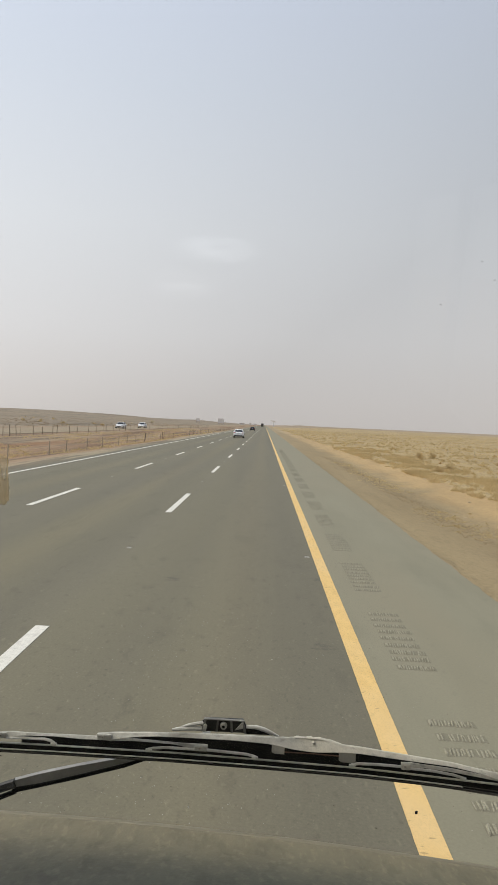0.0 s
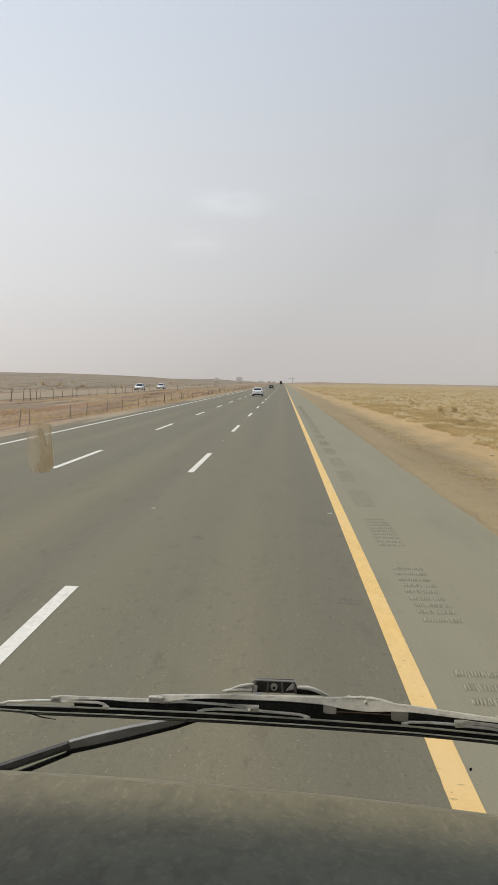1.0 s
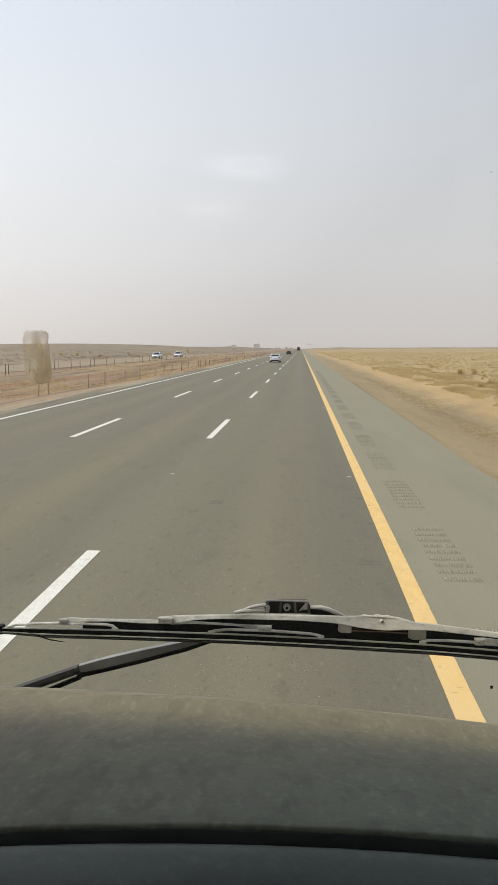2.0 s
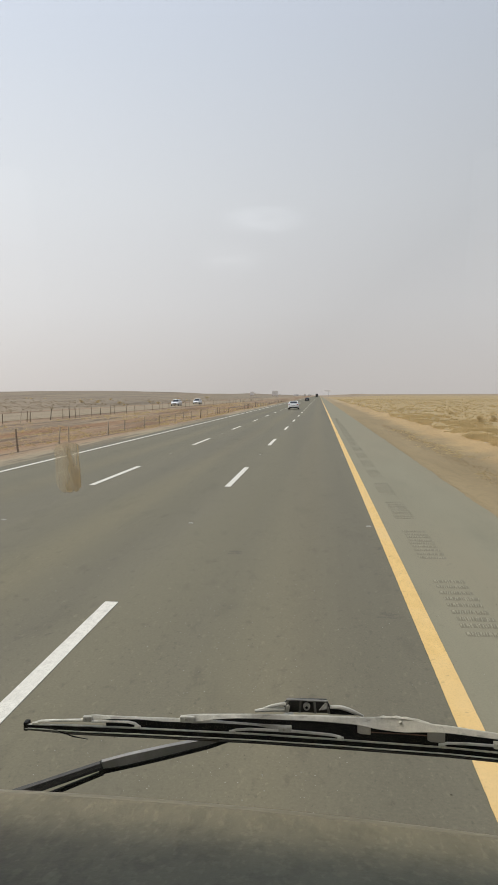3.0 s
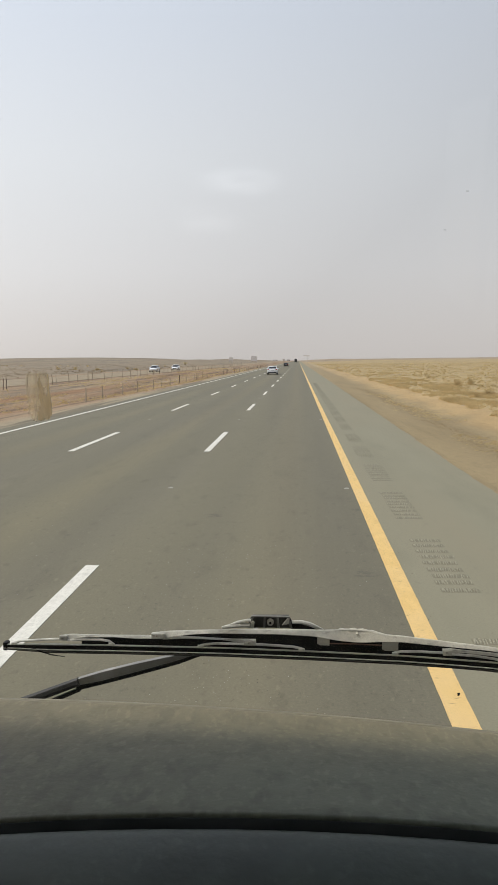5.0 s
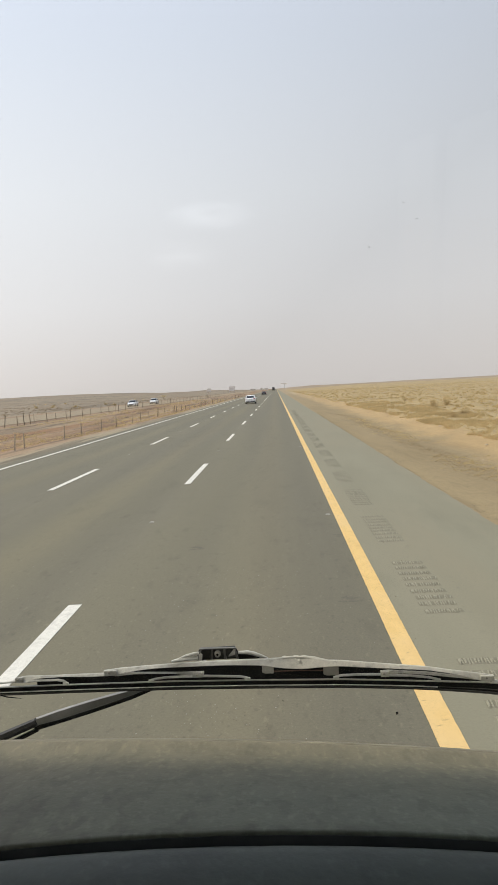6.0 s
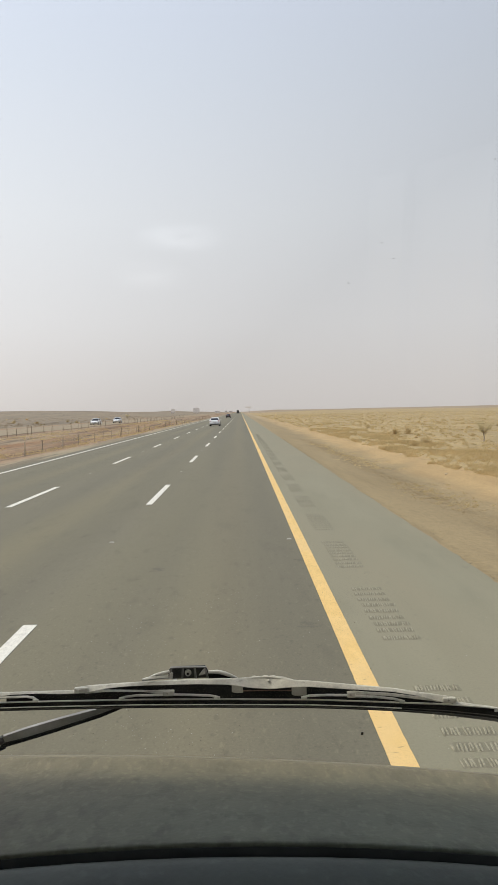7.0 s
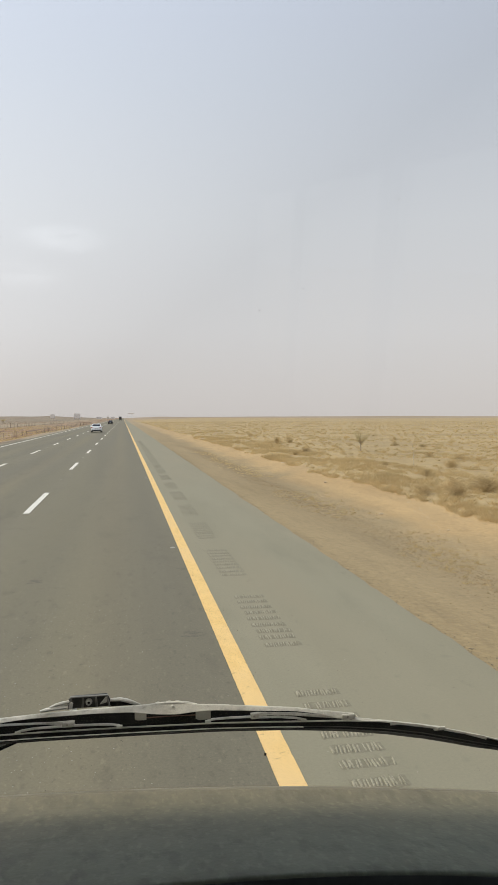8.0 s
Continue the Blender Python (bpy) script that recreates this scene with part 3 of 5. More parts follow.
Y_NEAR, Y_FAR = -60.0, 2600.0


def strip(name, x0, x1, z0, z1, material, y0=Y_NEAR, y1=Y_FAR, parent=None):
    bm = bmesh.new()
    ys = spaced([y0, (60, 4.0), (300, 20), (y1, 200)])
    loft(bm, [[(x0, y, z0), (x1, y, z0), (x1, y, z1), (x0, y, z1)] for y in ys])
    return part(name, bm, material, parent)


road = tagged(strip("road", X_ROAD_LEFT, X_EDGE + 0.094, -0.10, 0.0, M_ASPHALT), "three-lane grey asphalt highway carriageway, dusty and dry", "road", kind="structure")
bm = bmesh.new()
ys = spaced([Y_NEAR, (2, 4.0), (45, 0.25), (120, 2.0), (300, 20), (Y_FAR, 200)])


def paved_edge(y):
    return X_SHOULDER + 0.05 * noise.noise(Vector((0, y * 0.5, 2))) + 0.045 * noise.noise(Vector((0, y * 2.3, 6)))


loft(bm, [[(X_EDGE + 0.094, y, -0.10), (paved_edge(y) + 0.03, y, -0.10), (paved_edge(y), y, 0.0), (X_EDGE + 0.094, y, 0.0)] for y in ys])
shoulder = tagged(part("shoulder", bm, M_SHOULDER), "paler grey paved hard shoulder beside the yellow line", "road shoulder", kind="structure")
tagged(strip("far_carriageway", -40.0, -28.8, -0.15, 0.03, M_OLDROAD), "far carriageway for oncoming traffic, grey asphalt", "road", kind="structure")

bm = bmesh.new()
ys = spaced([-20, (3, 2.0), (20, 0.06), (60, 0.5), (300, 10), (1500, 200)])
chip = [(noise.noise(Vector((1, y * 9, 0))) * 0.0034 + noise.noise(Vector((1, y * 1.3, 3))) * 0.0015, noise.noise(Vector((4, y * 9, 0))) * 0.0034 + noise.noise(Vector((4, y * 1.3, 3))) * 0.0015) for y in ys]
loft(bm, [[(X_EDGE - 0.092 + a, y, -0.005), (X_EDGE + 0.0935 + b, y, -0.005), (X_EDGE + 0.0935 + b, y, 0.006), (X_EDGE - 0.092 + a, y, 0.006)] for y, (a, b) in zip(ys, chip)])
part_edge = part("edge_line", bm, M_YELLOW, road)
part_edge["label"] = "worn yellow edge line"
left_edge = strip("edge_line", X_LEFT - 0.08, X_LEFT + 0.08, -0.01, 0.006, M_WHITE, -20, 1500, road)
left_edge["label"] = "solid white edge line"

# ---- the van that carries the camera ----
VX0, VX1, VY0, VY1 = -1.52, 0.74, -2.6, 0.70
van = thing("van", "white high-roofed van on the highway lane beside the yellow line", "van", pose(-0.39, -0.9, 0))
van_inv = van.matrix_world.inverted()


def van_part(name, bm, material, label="", smooth=False):
    ob = part(name, bm, material, van, label, smooth)
    ob.matrix_parent_inverse = van_inv
    return ob


GLASS_LEAN = 0.13


def glass_y(z):
    """Inner face of the windscreen, which leans back towards its top."""
    return 0.716 - GLASS_LEAN * (z - 2.13)


van_part("floor_panel", box(bmesh.new(), VX0 + 0.05, VX1 - 0.05, VY0 + 0.05, 0.66, 0.70, 0.76), M_LINER)
van_part("roof", box(bmesh.new(), VX0, VX1, VY0, glass_y(3.02) + 0.03, 3.06, 3.12, 0.03), M_CABPAINT)
van_part("headlining", box(bmesh.new(), VX0 + 0.05, VX1 - 0.05, VY0 + 0.06, glass_y(3.02) - 0.07, 3.02, 3.055), M_LINER, "dark grey headlining")
van_part("header_rail", box(bmesh.new(), VX0 + 0.05, VX1 - 0.05, glass_y(3.02) - 0.06, glass_y(3.02) + 0.02, 3.02, 3.055), M_LINER)
van_part("rear_panel", box(bmesh.new(), VX0 + 0.05, VX1 - 0.05, VY0, VY0 + 0.024, 0.45, 3.02), M_CABPAINT)
van_part("rear_lining", box(bmesh.new(), VX0 + 0.05, VX1 - 0.05, VY0 + 0.027, VY0 + 0.05, 0.76, 3.02), M_LINER)
van_part("front_panel", box(bmesh.new(), VX0 + 0.05, VX1 - 0.05, 0.70, 0.79, 0.42, 1.985, 0.02), M_CABPAINT)
van_part("bumper", box(bmesh.new(), VX0 + 0.03, VX1 - 0.03, 0.792, 0.87, 0.40, 0.72, 0.02), M_TRIM, "black plastic bumper")
for sx, x0 in ((-1, VX0), (1, VX1 - 0.05)):
    skin = (x0, x0 + 0.024) if sx < 0 else (x0 + 0.026, x0 + 0.05)
    lining = (x0 + 0.027, x0 + 0.05) if sx < 0 else (x0, x0 + 0.023)
    for name, (a, c), material in (("side_panel", skin, M_CABPAINT), ("side_lining", lining, M_LINER)):
        bm = bmesh.new()
        box(bm, a, c, VY0, 0.70, 0.45, 1.98)
        box(bm, a, c, VY0, 0.56, 2.80, 3.02)
        for y in (VY0, -1.6, -0.6):
            box(bm, a, c, y, y + 0.1, 1.98, 2.80)
        van_part(name, bm, material)
    # windscreen pillar
    bm = bmesh.new()
    loft(bm, [[(x0, glass_y(z) - 0.06, z), (x0 + 0.05, glass_y(z) - 0.06, z), (x0 + 0.05, glass_y(z) + 0.02, z), (x0, glass_y(z) + 0.02, z)] for z in (1.985, 2.5, 3.02)])
    van_part("pillar", bm, M_LINER)
    for y in (-0.25, -2.0):
        xc = x0 + 0.025 - sx * 0.16
        wheel = van_part("wheel", wheel_disc(bmesh.new(), xc, y, 0.36, 0.36, 0.22), M_TYRE, "black tyre on a steel rim", True)
        rim = part("rim", wheel_disc(bmesh.new(), xc + sx * 0.02, y, 0.36, 0.235, 0.21, 16, 0.4), M_RIM, wheel)
bm = bmesh.new()
gx0, gx1 = VX0 + 0.05, VX1 - 0.05
loft(bm, [[(gx0, glass_y(z), z), (gx1, glass_y(z), z), (gx1, glass_y(z) + 0.005, z), (gx0, glass_y(z) + 0.005, z)] for z in (1.985, 3.02)])
screen = van_part("windscreen", bm, M_GLASS, "clear windscreen with dust and a few dried splashes")
screen.visible_shadow = False


# dirt on the glass
def splat(name, x, z, w, h, material, seed, lumps=18, ragged=1.0, square=0.8):
    """A thin dried splash with a ragged outline, on the inner face of the glass."""
    rnd = random.Random(seed)
    off = 0.00004 * (seed % 40)
    bm = bmesh.new()
    ring = []
    for k in range(lumps):
        a = 2 * math.pi * k / lumps
        q = 1 + ragged * (rnd.uniform(-0.22, 0.18) + 0.9 * noise.noise(Vector((2.2 * math.cos(a), 2.2 * math.sin(a), seed))))
        px = w / 2 * q * math.copysign(abs(math.cos(a)) ** square, math.cos(a))
        pz = h / 2 * q * math.copysign(abs(math.sin(a)) ** square, math.sin(a))
        ring.append((x + px, z + pz))
    loft(bm, [[(px, glass_y(pz) - 0.0006 - off, pz) for px, pz in ring], [(px, glass_y(pz) - 0.0003 - off, pz) for px, pz in ring]])
    return part(name, bm, material, screen)


splat("mud_splash", -0.2290, 2.3885, 0.0225, 0.0440, M_MUD, 31, 90, 0.16, 0.47)
splat("speck", 0.152, 2.103, 0.0026, 0.0032, M_SPECK, 1, 16, 0.6, 1.0)
for k, (x, z) in enumerate(((0.164, 2.586), (0.134, 2.551), (0.118, 2.522), (0.175, 2.572), (0.260, 2.4995), (0.288, 2.4965), (0.264, 2.656))):
    splat("speck", x, z, 0.0024, 0.0012, M_FLY, 20 + k, 7)

# ---- dashboard ----


def dash_edge(x):
    q = max(-0.5, min(0.55, x))
    return 2.1285 - 0.054 * q - 0.12 * q * q


def dash_seam(x):
    q = max(-0.45, min(0.45, x))
    return 2.1765 + 0.003 * q - 0.320 * q * q


dashboard = thing("dashboard", "dusty dark grey plastic dashboard behind the windscreen", "dashboard", pose(-0.39, 0.5, 0.76))
dash_inv = dashboard.matrix_world.inverted()


def dash_part(name, profile, material, label=""):
    bm = bmesh.new()
    xs = [VX0 + 0.06 + (VX1 - VX0 - 0.12) * k / 60 for k in range(61)]
    loft(bm, [[(x, y, z) for y, z in profile(dash_edge(x), dash_seam(x))] for x in xs])
    ob = part(name, bm, material, dashboard, label, True)
    ob.matrix_parent_inverse = dash_inv
    return ob


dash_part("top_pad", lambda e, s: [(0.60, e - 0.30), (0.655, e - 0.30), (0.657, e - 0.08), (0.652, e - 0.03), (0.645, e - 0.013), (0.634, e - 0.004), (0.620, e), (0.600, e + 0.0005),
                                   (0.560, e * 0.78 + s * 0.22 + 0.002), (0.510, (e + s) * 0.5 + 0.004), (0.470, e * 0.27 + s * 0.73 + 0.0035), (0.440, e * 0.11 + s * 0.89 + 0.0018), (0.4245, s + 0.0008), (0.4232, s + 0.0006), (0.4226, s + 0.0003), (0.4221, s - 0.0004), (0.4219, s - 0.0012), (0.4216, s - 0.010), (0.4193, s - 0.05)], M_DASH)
# black strip in the gap and over the lip, painted as shade
dash_part("seam", lambda e, s: [(0.4192, s - 0.05), (0.4214, s - 0.0010), (0.4206, s - 0.0012), (0.4188, s - 0.0052), (0.4152, s - 0.0054), (0.4150, s - 0.05)], M_SEAM, "recessed seam, blackened with its own shade")
dash_part("lower_panel", lambda e, s: [(0.4147, s - 0.05), (0.4145, s - 0.0034), (0.4138, s - 0.0023), (0.4120, s - 0.0017), (0.406, s - 0.0016), (0.394, s - 0.0035), (0.367, s - 0.011), (0.34, s - 0.027), (0.31, s - 0.053), (0.285, s - 0.09),
                                       (0.27, s - 0.15), (0.265, s - 0.30), (0.34, s - 0.6), (0.64, 0.76), (0.67, 0.76), (0.61, s - 0.36), (0.50, s - 0.34)], M_DASHLOW, "darker bluish grey lower panel")
# highlight along the pad's far edge, painted as a paler strip
dash_part("rim", lambda e, s: [(0.6255, e - 0.0050), (0.6345, e - 0.0085), (0.6362, e - 0.0056), (0.6340, e - 0.0036), (0.6300, e - 0.0025), (0.6255, e - 0.0017)], M_DASHRIM, "paler rim, painted as a highlight")

# ---- windscreen wiper ----
wiper = thing("windscreen_wiper", "dusty black windscreen wiper parked along the foot of the glass", "wiper", pose(-0.43, 0.745, 1.985))
wiper_inv = wiper.matrix_world.inverted()


def wiper_part(name, bm, material, label="", parent=None):
    ob = part(name, bm, material, parent or wiper, label)
    if not parent:
        ob.matrix_parent_inverse = wiper_inv
    return ob


RUB = [(-0.2935, 2.1368), (-0.18, 2.1374), (-0.075, 2.1371), (0.008, 2.1355), (0.10, 2.1330), (0.15, 2.1303), (0.19, 2.1278), (0.243, 2.1243),
       (0.288, 2.1195), (0.33, 2.1120), (0.37, 2.1025), (0.41, 2.0920), (0.440, 2.0830)]


def rub(x):
    for (a, za), (b, zb) in zip(RUB, RUB[1:]):
        if x <= b:
            return za + (zb - za) * (x - a) / (b - a)
    return RUB[-1][1]


bxs = [-0.2935 + 0.7335 * k / 60 for k in range(61)]


def along(marks, x):
    """Height over the blade, in millimetres, read off a short row of (x, height) marks."""
    for (a, ha), (b, hb) in zip(marks, marks[1:]):
        if x <= b:
            return ha + (hb - ha) * max(0.0, (x - a) / (b - a))
    return marks[-1][1]


def pressed(top, low, y0, y1, lip=0.0007, steps=44, soft=0.003, lean=0.5):
    """A pressed-steel strip over the blade between two edges, leaning back, with a rounded upper lip."""
    a, b = top[0][0], top[-1][0]
    xs = sorted({a + (b - a) * k / steps for k in range(steps + 1)} | {x for x, _ in top + low if a <= x <= b})
    rings = []
    for x in xs:
        z0, z1 = (rub(x) + sum(along(edge, x + d) for d in (-soft, 0, soft)) / 3000 for edge in (low, top))
        e, back = min(lip, (z1 - z0) * 0.3), lean * (z1 - z0)
        rings.append([(x, y0 + e, z0), (x, y0, z0 + e), (x, y0 + back, z1 - e), (x, y0 + back + e * 1.4, z1), (x, y1 + back, z1), (x, y1, z0)])
    return loft(bmesh.new(), rings)


def lip(x):
    """The lower lip hangs lower past the bend and draws in at both ends."""
    return -7.2 - 4.6 * step(0.16, 0.33, x) + 3.0 * step(0.38, 0.44, x) + 2.6 * (1 - step(-0.2935, -0.24, x))


def band(a, b, y0, y1, x0=-0.2935, x1=0.44):
    """A lengthwise layer of the blade; a and b are fractions from its top to its lip."""
    bm = bmesh.new()
    loft(bm, [[(x, y0, rub(x) + lip(x) * a / 1000), (x, y1, rub(x) + lip(x) * a / 1000), (x, y1, rub(x) + lip(x) * b / 1000), (x, y0, rub(x) + lip(x) * b / 1000)] for x in bxs if x0 <= x <= x1])
    return bm


blade = wiper_part("rubber_blade", band(-0.10, 0.44, 0.7322, 0.7345), M_RUBBER, "black rubber blade with pale painted highlight lines")
wiper_part("rail", band(-0.30, -0.19, 0.7312, 0.7336), M_WIPER, "thin grey steel rail", blade)
# black band painted as the shade below the rail
wiper_part("rail_shadow", band(-0.19, -0.10, 0.7328, 0.7342), M_RUBBER, "", blade)
# pale lines along the rubber are painted highlights
wiper_part("blade_highlight", band(0.44, 0.53, 0.7306, 0.7334, -0.2935, 0.20), M_DUST_LIT, "", blade)
wiper_part("blade_highlight", band(0.44, 0.52, 0.7318, 0.7334, 0.195, 0.44), M_FLAP, "", blade)
wiper_part("blade_lip", band(0.53, 0.72, 0.732, 0.7338), M_RUBBER, "", blade)
wiper_part("blade_highlight", band(0.72, 0.80, 0.7308, 0.7334), M_FLAP, "", blade)
wiper_part("blade_lip", band(0.80, 1.02, 0.7322, 0.7336), M_FLAP, "worn grey rubber lip", blade)
wiper_part("torn_strand", tube(bmesh.new(), [(-0.270, 0.7318, rub(-0.27) - 0.0005), (-0.258, 0.7312, rub(-0.258) - 0.0045), (-0.246, 0.7312, rub(-0.246) - 0.0085), (-0.232, 0.7314, rub(-0.232) - 0.0105)], [0.0006, 0.0009, 0.0007, 0.0003], 6), M_RUBBER, "", blade)
for x0, x1, h0, h1 in ((-0.2950, -0.2905, -5.0, 3.2), (0.432, 0.447, -8.8, 1.5)):
    tip = bmesh.new()
    box(tip, x0, x1, 0.7310, 0.7385, rub(x0) + h0 / 1000, rub(x0) + h1 / 1000, 0.0010)
    wiper_part("end_cap", tip, M_RUBBER, "", blade)

# main bridge: dusty pressed steel, with a black sheet as the shade beneath
B_TOP = [(-0.1440, 14.6), (-0.128, 16.5), (-0.1017, 18.5), (-0.0716, 19.9), (-0.0188, 22.0), (0.0208, 22.6), (0.0400, 23.2), (0.0445, 24.2), (0.060, 24.0), (0.0755, 22.6), (0.0810, 21.0), (0.0988, 20.6), (0.147, 18.0), (0.1854, 16.4), (0.2106, 13.4), (0.2415, 10.0), (0.2520, 9.4)]
B_LOW = [(-0.1440, 10.0), (-0.1322, 9.7), (-0.1230, 11.2), (-0.1139, 13.5), (-0.0917, 15.7), (-0.0188, 17.6), (0.0188, 16.8), (0.0306, 14.8), (0.0404, 13.6), (0.060, 12.6), (0.0814, 14.6), (0.0988, 15.2), (0.147, 13.6), (0.1854, 13.0), (0.2106, 10.0), (0.2300, 5.4), (0.2376, 3.9), (0.2520, 4.2)]
bridge = wiper_part("bridge", pressed(B_TOP, B_LOW, 0.7316, 0.7332, 0.0006, 110, 0.005), M_WIPER, "pale dusty pressed-steel bridge")
D_TOP = [(0.0385, 22.4), (0.0400, 24.0), (0.0430, 24.6), (0.0450, 24.0), (0.0500, 24.3), (0.0540, 25.2), (0.0580, 24.4), (0.0630, 24.9), (0.0680, 23.9), (0.0730, 23.6), (0.0780, 22.2), (0.0830, 21.2)]
D_LOW = [(0.0385, 22.2), (0.0450, 23.2), (0.0580, 23.2), (0.0680, 22.6), (0.0780, 21.2), (0.0830, 20.7)]
wiper_part("dust_crust", pressed(D_TOP, D_LOW, 0.7363, 0.7376, 0.0004, 60, 0.0008, 0.5), M_WIPER, "lumpy crust of pale dust over the joint", bridge)
wiper_part("rivet", tube(bmesh.new(), [(0.0575, 0.7345, rub(0.0575) + 0.0200), (0.0575, 0.7360, rub(0.0575) + 0.0200)], [0.0009, 0.0020], 12), M_WIPER, "", bridge)
for x0, x1, base in ((0.0188, 0.0306, 8.4), (0.0812, 0.0966, 5.8)):
    bm = bmesh.new()
    z = [rub(x) + h / 1000 for x, h in ((x0, base + 1.2), (x1, base), (x1, along(B_LOW, x1) + 0.6), (x0, along(B_LOW, x0) + 0.6))]
    loft(bm, [[(x0, y, z[0]), (x0 + 0.003, y, z[0] - 0.0014), (x1, y, z[1]), (x1, y, z[2]), (x0, y, z[3])] for y in (0.7326, 0.7346)])
    wiper_part("cheek", bm, M_CHEEK, "grimy steel cheek", bridge)
wiper_part("pin", tube(bmesh.new(), [(0.0306, 0.7344, rub(0.0306) + 0.0098), (0.056, 0.7340, rub(0.056) + 0.0106), (0.0812, 0.7344, rub(0.0812) + 0.0104)], 0.0006, 6), mat("rusty_pin", (0.10, 0.055, 0.035), (0.16, 0.09, 0.055), 60, 0.7, metal=0.3), "thin rusty pin", bridge)
H_TOP = [(-0.216, 9.4), (-0.183, 10.2), (-0.1607, 9.4), (-0.1424, 10.0), (-0.1230, 11.5), (-0.1139, 13.8), (-0.0917, 16.0), (-0.0188, 17.9), (0.0188, 17.1), (0.0306, 15.1), (0.060, 13.6), (0.0814, 15.3), (0.147, 13.9), (0.1854, 13.3), (0.2106, 10.3), (0.2376, 4.4), (0.260, 3.0), (0.335, 1.6)]
# black sheet painted as the shade inside the bridge
wiper_part("hollow_shade", pressed(H_TOP, [(-0.216, 0.5), (0.335, 0.5)], 0.7362, 0.7370, 0.0001, 60, 0.003, 0.1), M_RUBBER, "black sheet standing for the shade under the bridge", bridge)


def pad(x0, x1, h0, h1, y0, parent):
    """A rounded steel pad with a rivet in it, where one bar pivots on another."""
    xm = (x0 + x1) / 2
    bm = bmesh.new()
    box(bm, x0, x1, y0, y0 + 0.0030, rub(xm) + h0 / 1000, rub(xm) + h1 / 1000, 0.0014)
    ob = wiper_part("pivot_pad", bm, M_WIPER, "", parent)
    wiper_part("pivot_rivet", tube(bmesh.new(), [(xm - 0.001, y0 - 0.0006, rub(xm) + (h0 * 0.4 + h1 * 0.6) / 1000), (xm - 0.001, y0 + 0.0006, rub(xm) + (h0 * 0.4 + h1 * 0.6) / 1000)], [0.0008, 0.0014], 10), M_CHEEK, "", parent)
    return ob


def yoke(label, strips, pads):
    """A rocking bar of pressed strips with a pad at each pivot."""
    ob = None
    for top, low in strips:
        bar = wiper_part("yoke" if ob is None else "yoke_strip", pressed(top, low, 0.7323, 0.7336, 0.0005), M_WIPER, label if ob is None else "", ob)
        ob = ob or bar
    for p in pads:
        pad(*p, 0.7308, ob)
    return ob


yoke("pale dusty steel yoke", (([(-0.2370, 10.2), (-0.2263, 11.7), (-0.1647, 11.9), (-0.1400, 12.2)], [(-0.2370, 6.2), (-0.2265, 6.4), (-0.214, 9.0), (-0.1832, 9.9), (-0.1607, 8.9), (-0.1400, 9.2)]),
                               ([(-0.1330, 10.2), (-0.1140, 12.2), (-0.0918, 11.6), (-0.0617, 10.6), (-0.0410, 10.6)], [(-0.1330, 8.6), (-0.1140, 10.2), (-0.0918, 9.9), (-0.0717, 9.3), (-0.0518, 6.4), (-0.0410, 5.6)])),
     ((-0.1445, -0.1305, 9.6, 15.6), (-0.2372, -0.2288, 6.0, 11.6), (-0.0530, -0.0408, 5.4, 10.6)))
yoke("pale dusty steel yoke", (([(0.1390, 10.2), (0.1471, 11.3), (0.1683, 11.1), (0.1874, 10.6), (0.2265, 7.2), (0.2420, 5.2)], [(0.1390, 5.4), (0.1472, 6.4), (0.1568, 8.7), (0.1874, 7.8), (0.2265, 5.0), (0.2420, 3.4)]),
                               ([(0.2500, 5.2), (0.2889, 3.4), (0.3344, 3.4), (0.3560, 4.2)], [(0.2500, 3.0), (0.2889, 1.8), (0.3344, 1.4), (0.3560, 0.6)])),
     ((0.1388, 0.1476, 5.2, 11.2), (0.2385, 0.2525, 3.6, 9.6), (0.3430, 0.3570, 0.4, 4.4)))


def claw_bar(arms, claws):
    """A thin bar that grips the rail with a small claw at each end."""
    ob = None
    for arm_marks in arms:
        pts = [(x, 0.7330, rub(x) + h / 1000 - 0.0008) for x, h in arm_marks]
        bar = wiper_part("claw_bar" if ob is None else "claw_arm", tube(bmesh.new(), pts, 0.0013, 8, 1.1), M_DUST_LIT, "thin pale steel bar" if ob is None else "", ob)
        ob = ob or bar
    for x, h in claws:
        bm = bmesh.new()
        box(bm, x - 0.0030, x + 0.0030, 0.7310, 0.7330, rub(x) + h / 1000 - 0.0022, rub(x) + h / 1000 + 0.0004, 0.0007)
        wiper_part("claw", bm, M_DUST_LIT, "", ob)
    return ob


claw_bar((((-0.2841, 3.0), (-0.2780, 5.2), (-0.2600, 6.6), (-0.2362, 8.0)), ((-0.2295, 7.0), (-0.2150, 7.8), (-0.1935, 7.8), (-0.1874, 6.6), (-0.1840, 4.2))), ((-0.2835, 3.2), (-0.1845, 4.0)))
claw_bar((((-0.0960, 4.0), (-0.0919, 5.2), (-0.0798, 6.7), (-0.0518, 7.2)), ((-0.0410, 7.4), (-0.0188, 6.8), (-0.0040, 6.2), (0.0040, 4.6))), ((-0.0955, 4.0), (0.0035, 4.4)))
claw_bar((((0.0931, 4.8), (0.0989, 6.4), (0.1183, 7.7), (0.1395, 8.2)), ((0.1472, 7.4), (0.1683, 7.6), (0.1875, 6.2), (0.1965, 4.4))), ((0.0936, 4.8), (0.1960, 4.2)))
claw_bar((((0.2956, 1.6), (0.3040, 2.6), (0.3430, 2.8)), ((0.3560, 2.6), (0.3810, 2.8), (0.4060, 1.2))), ((0.2956, 1.6),))

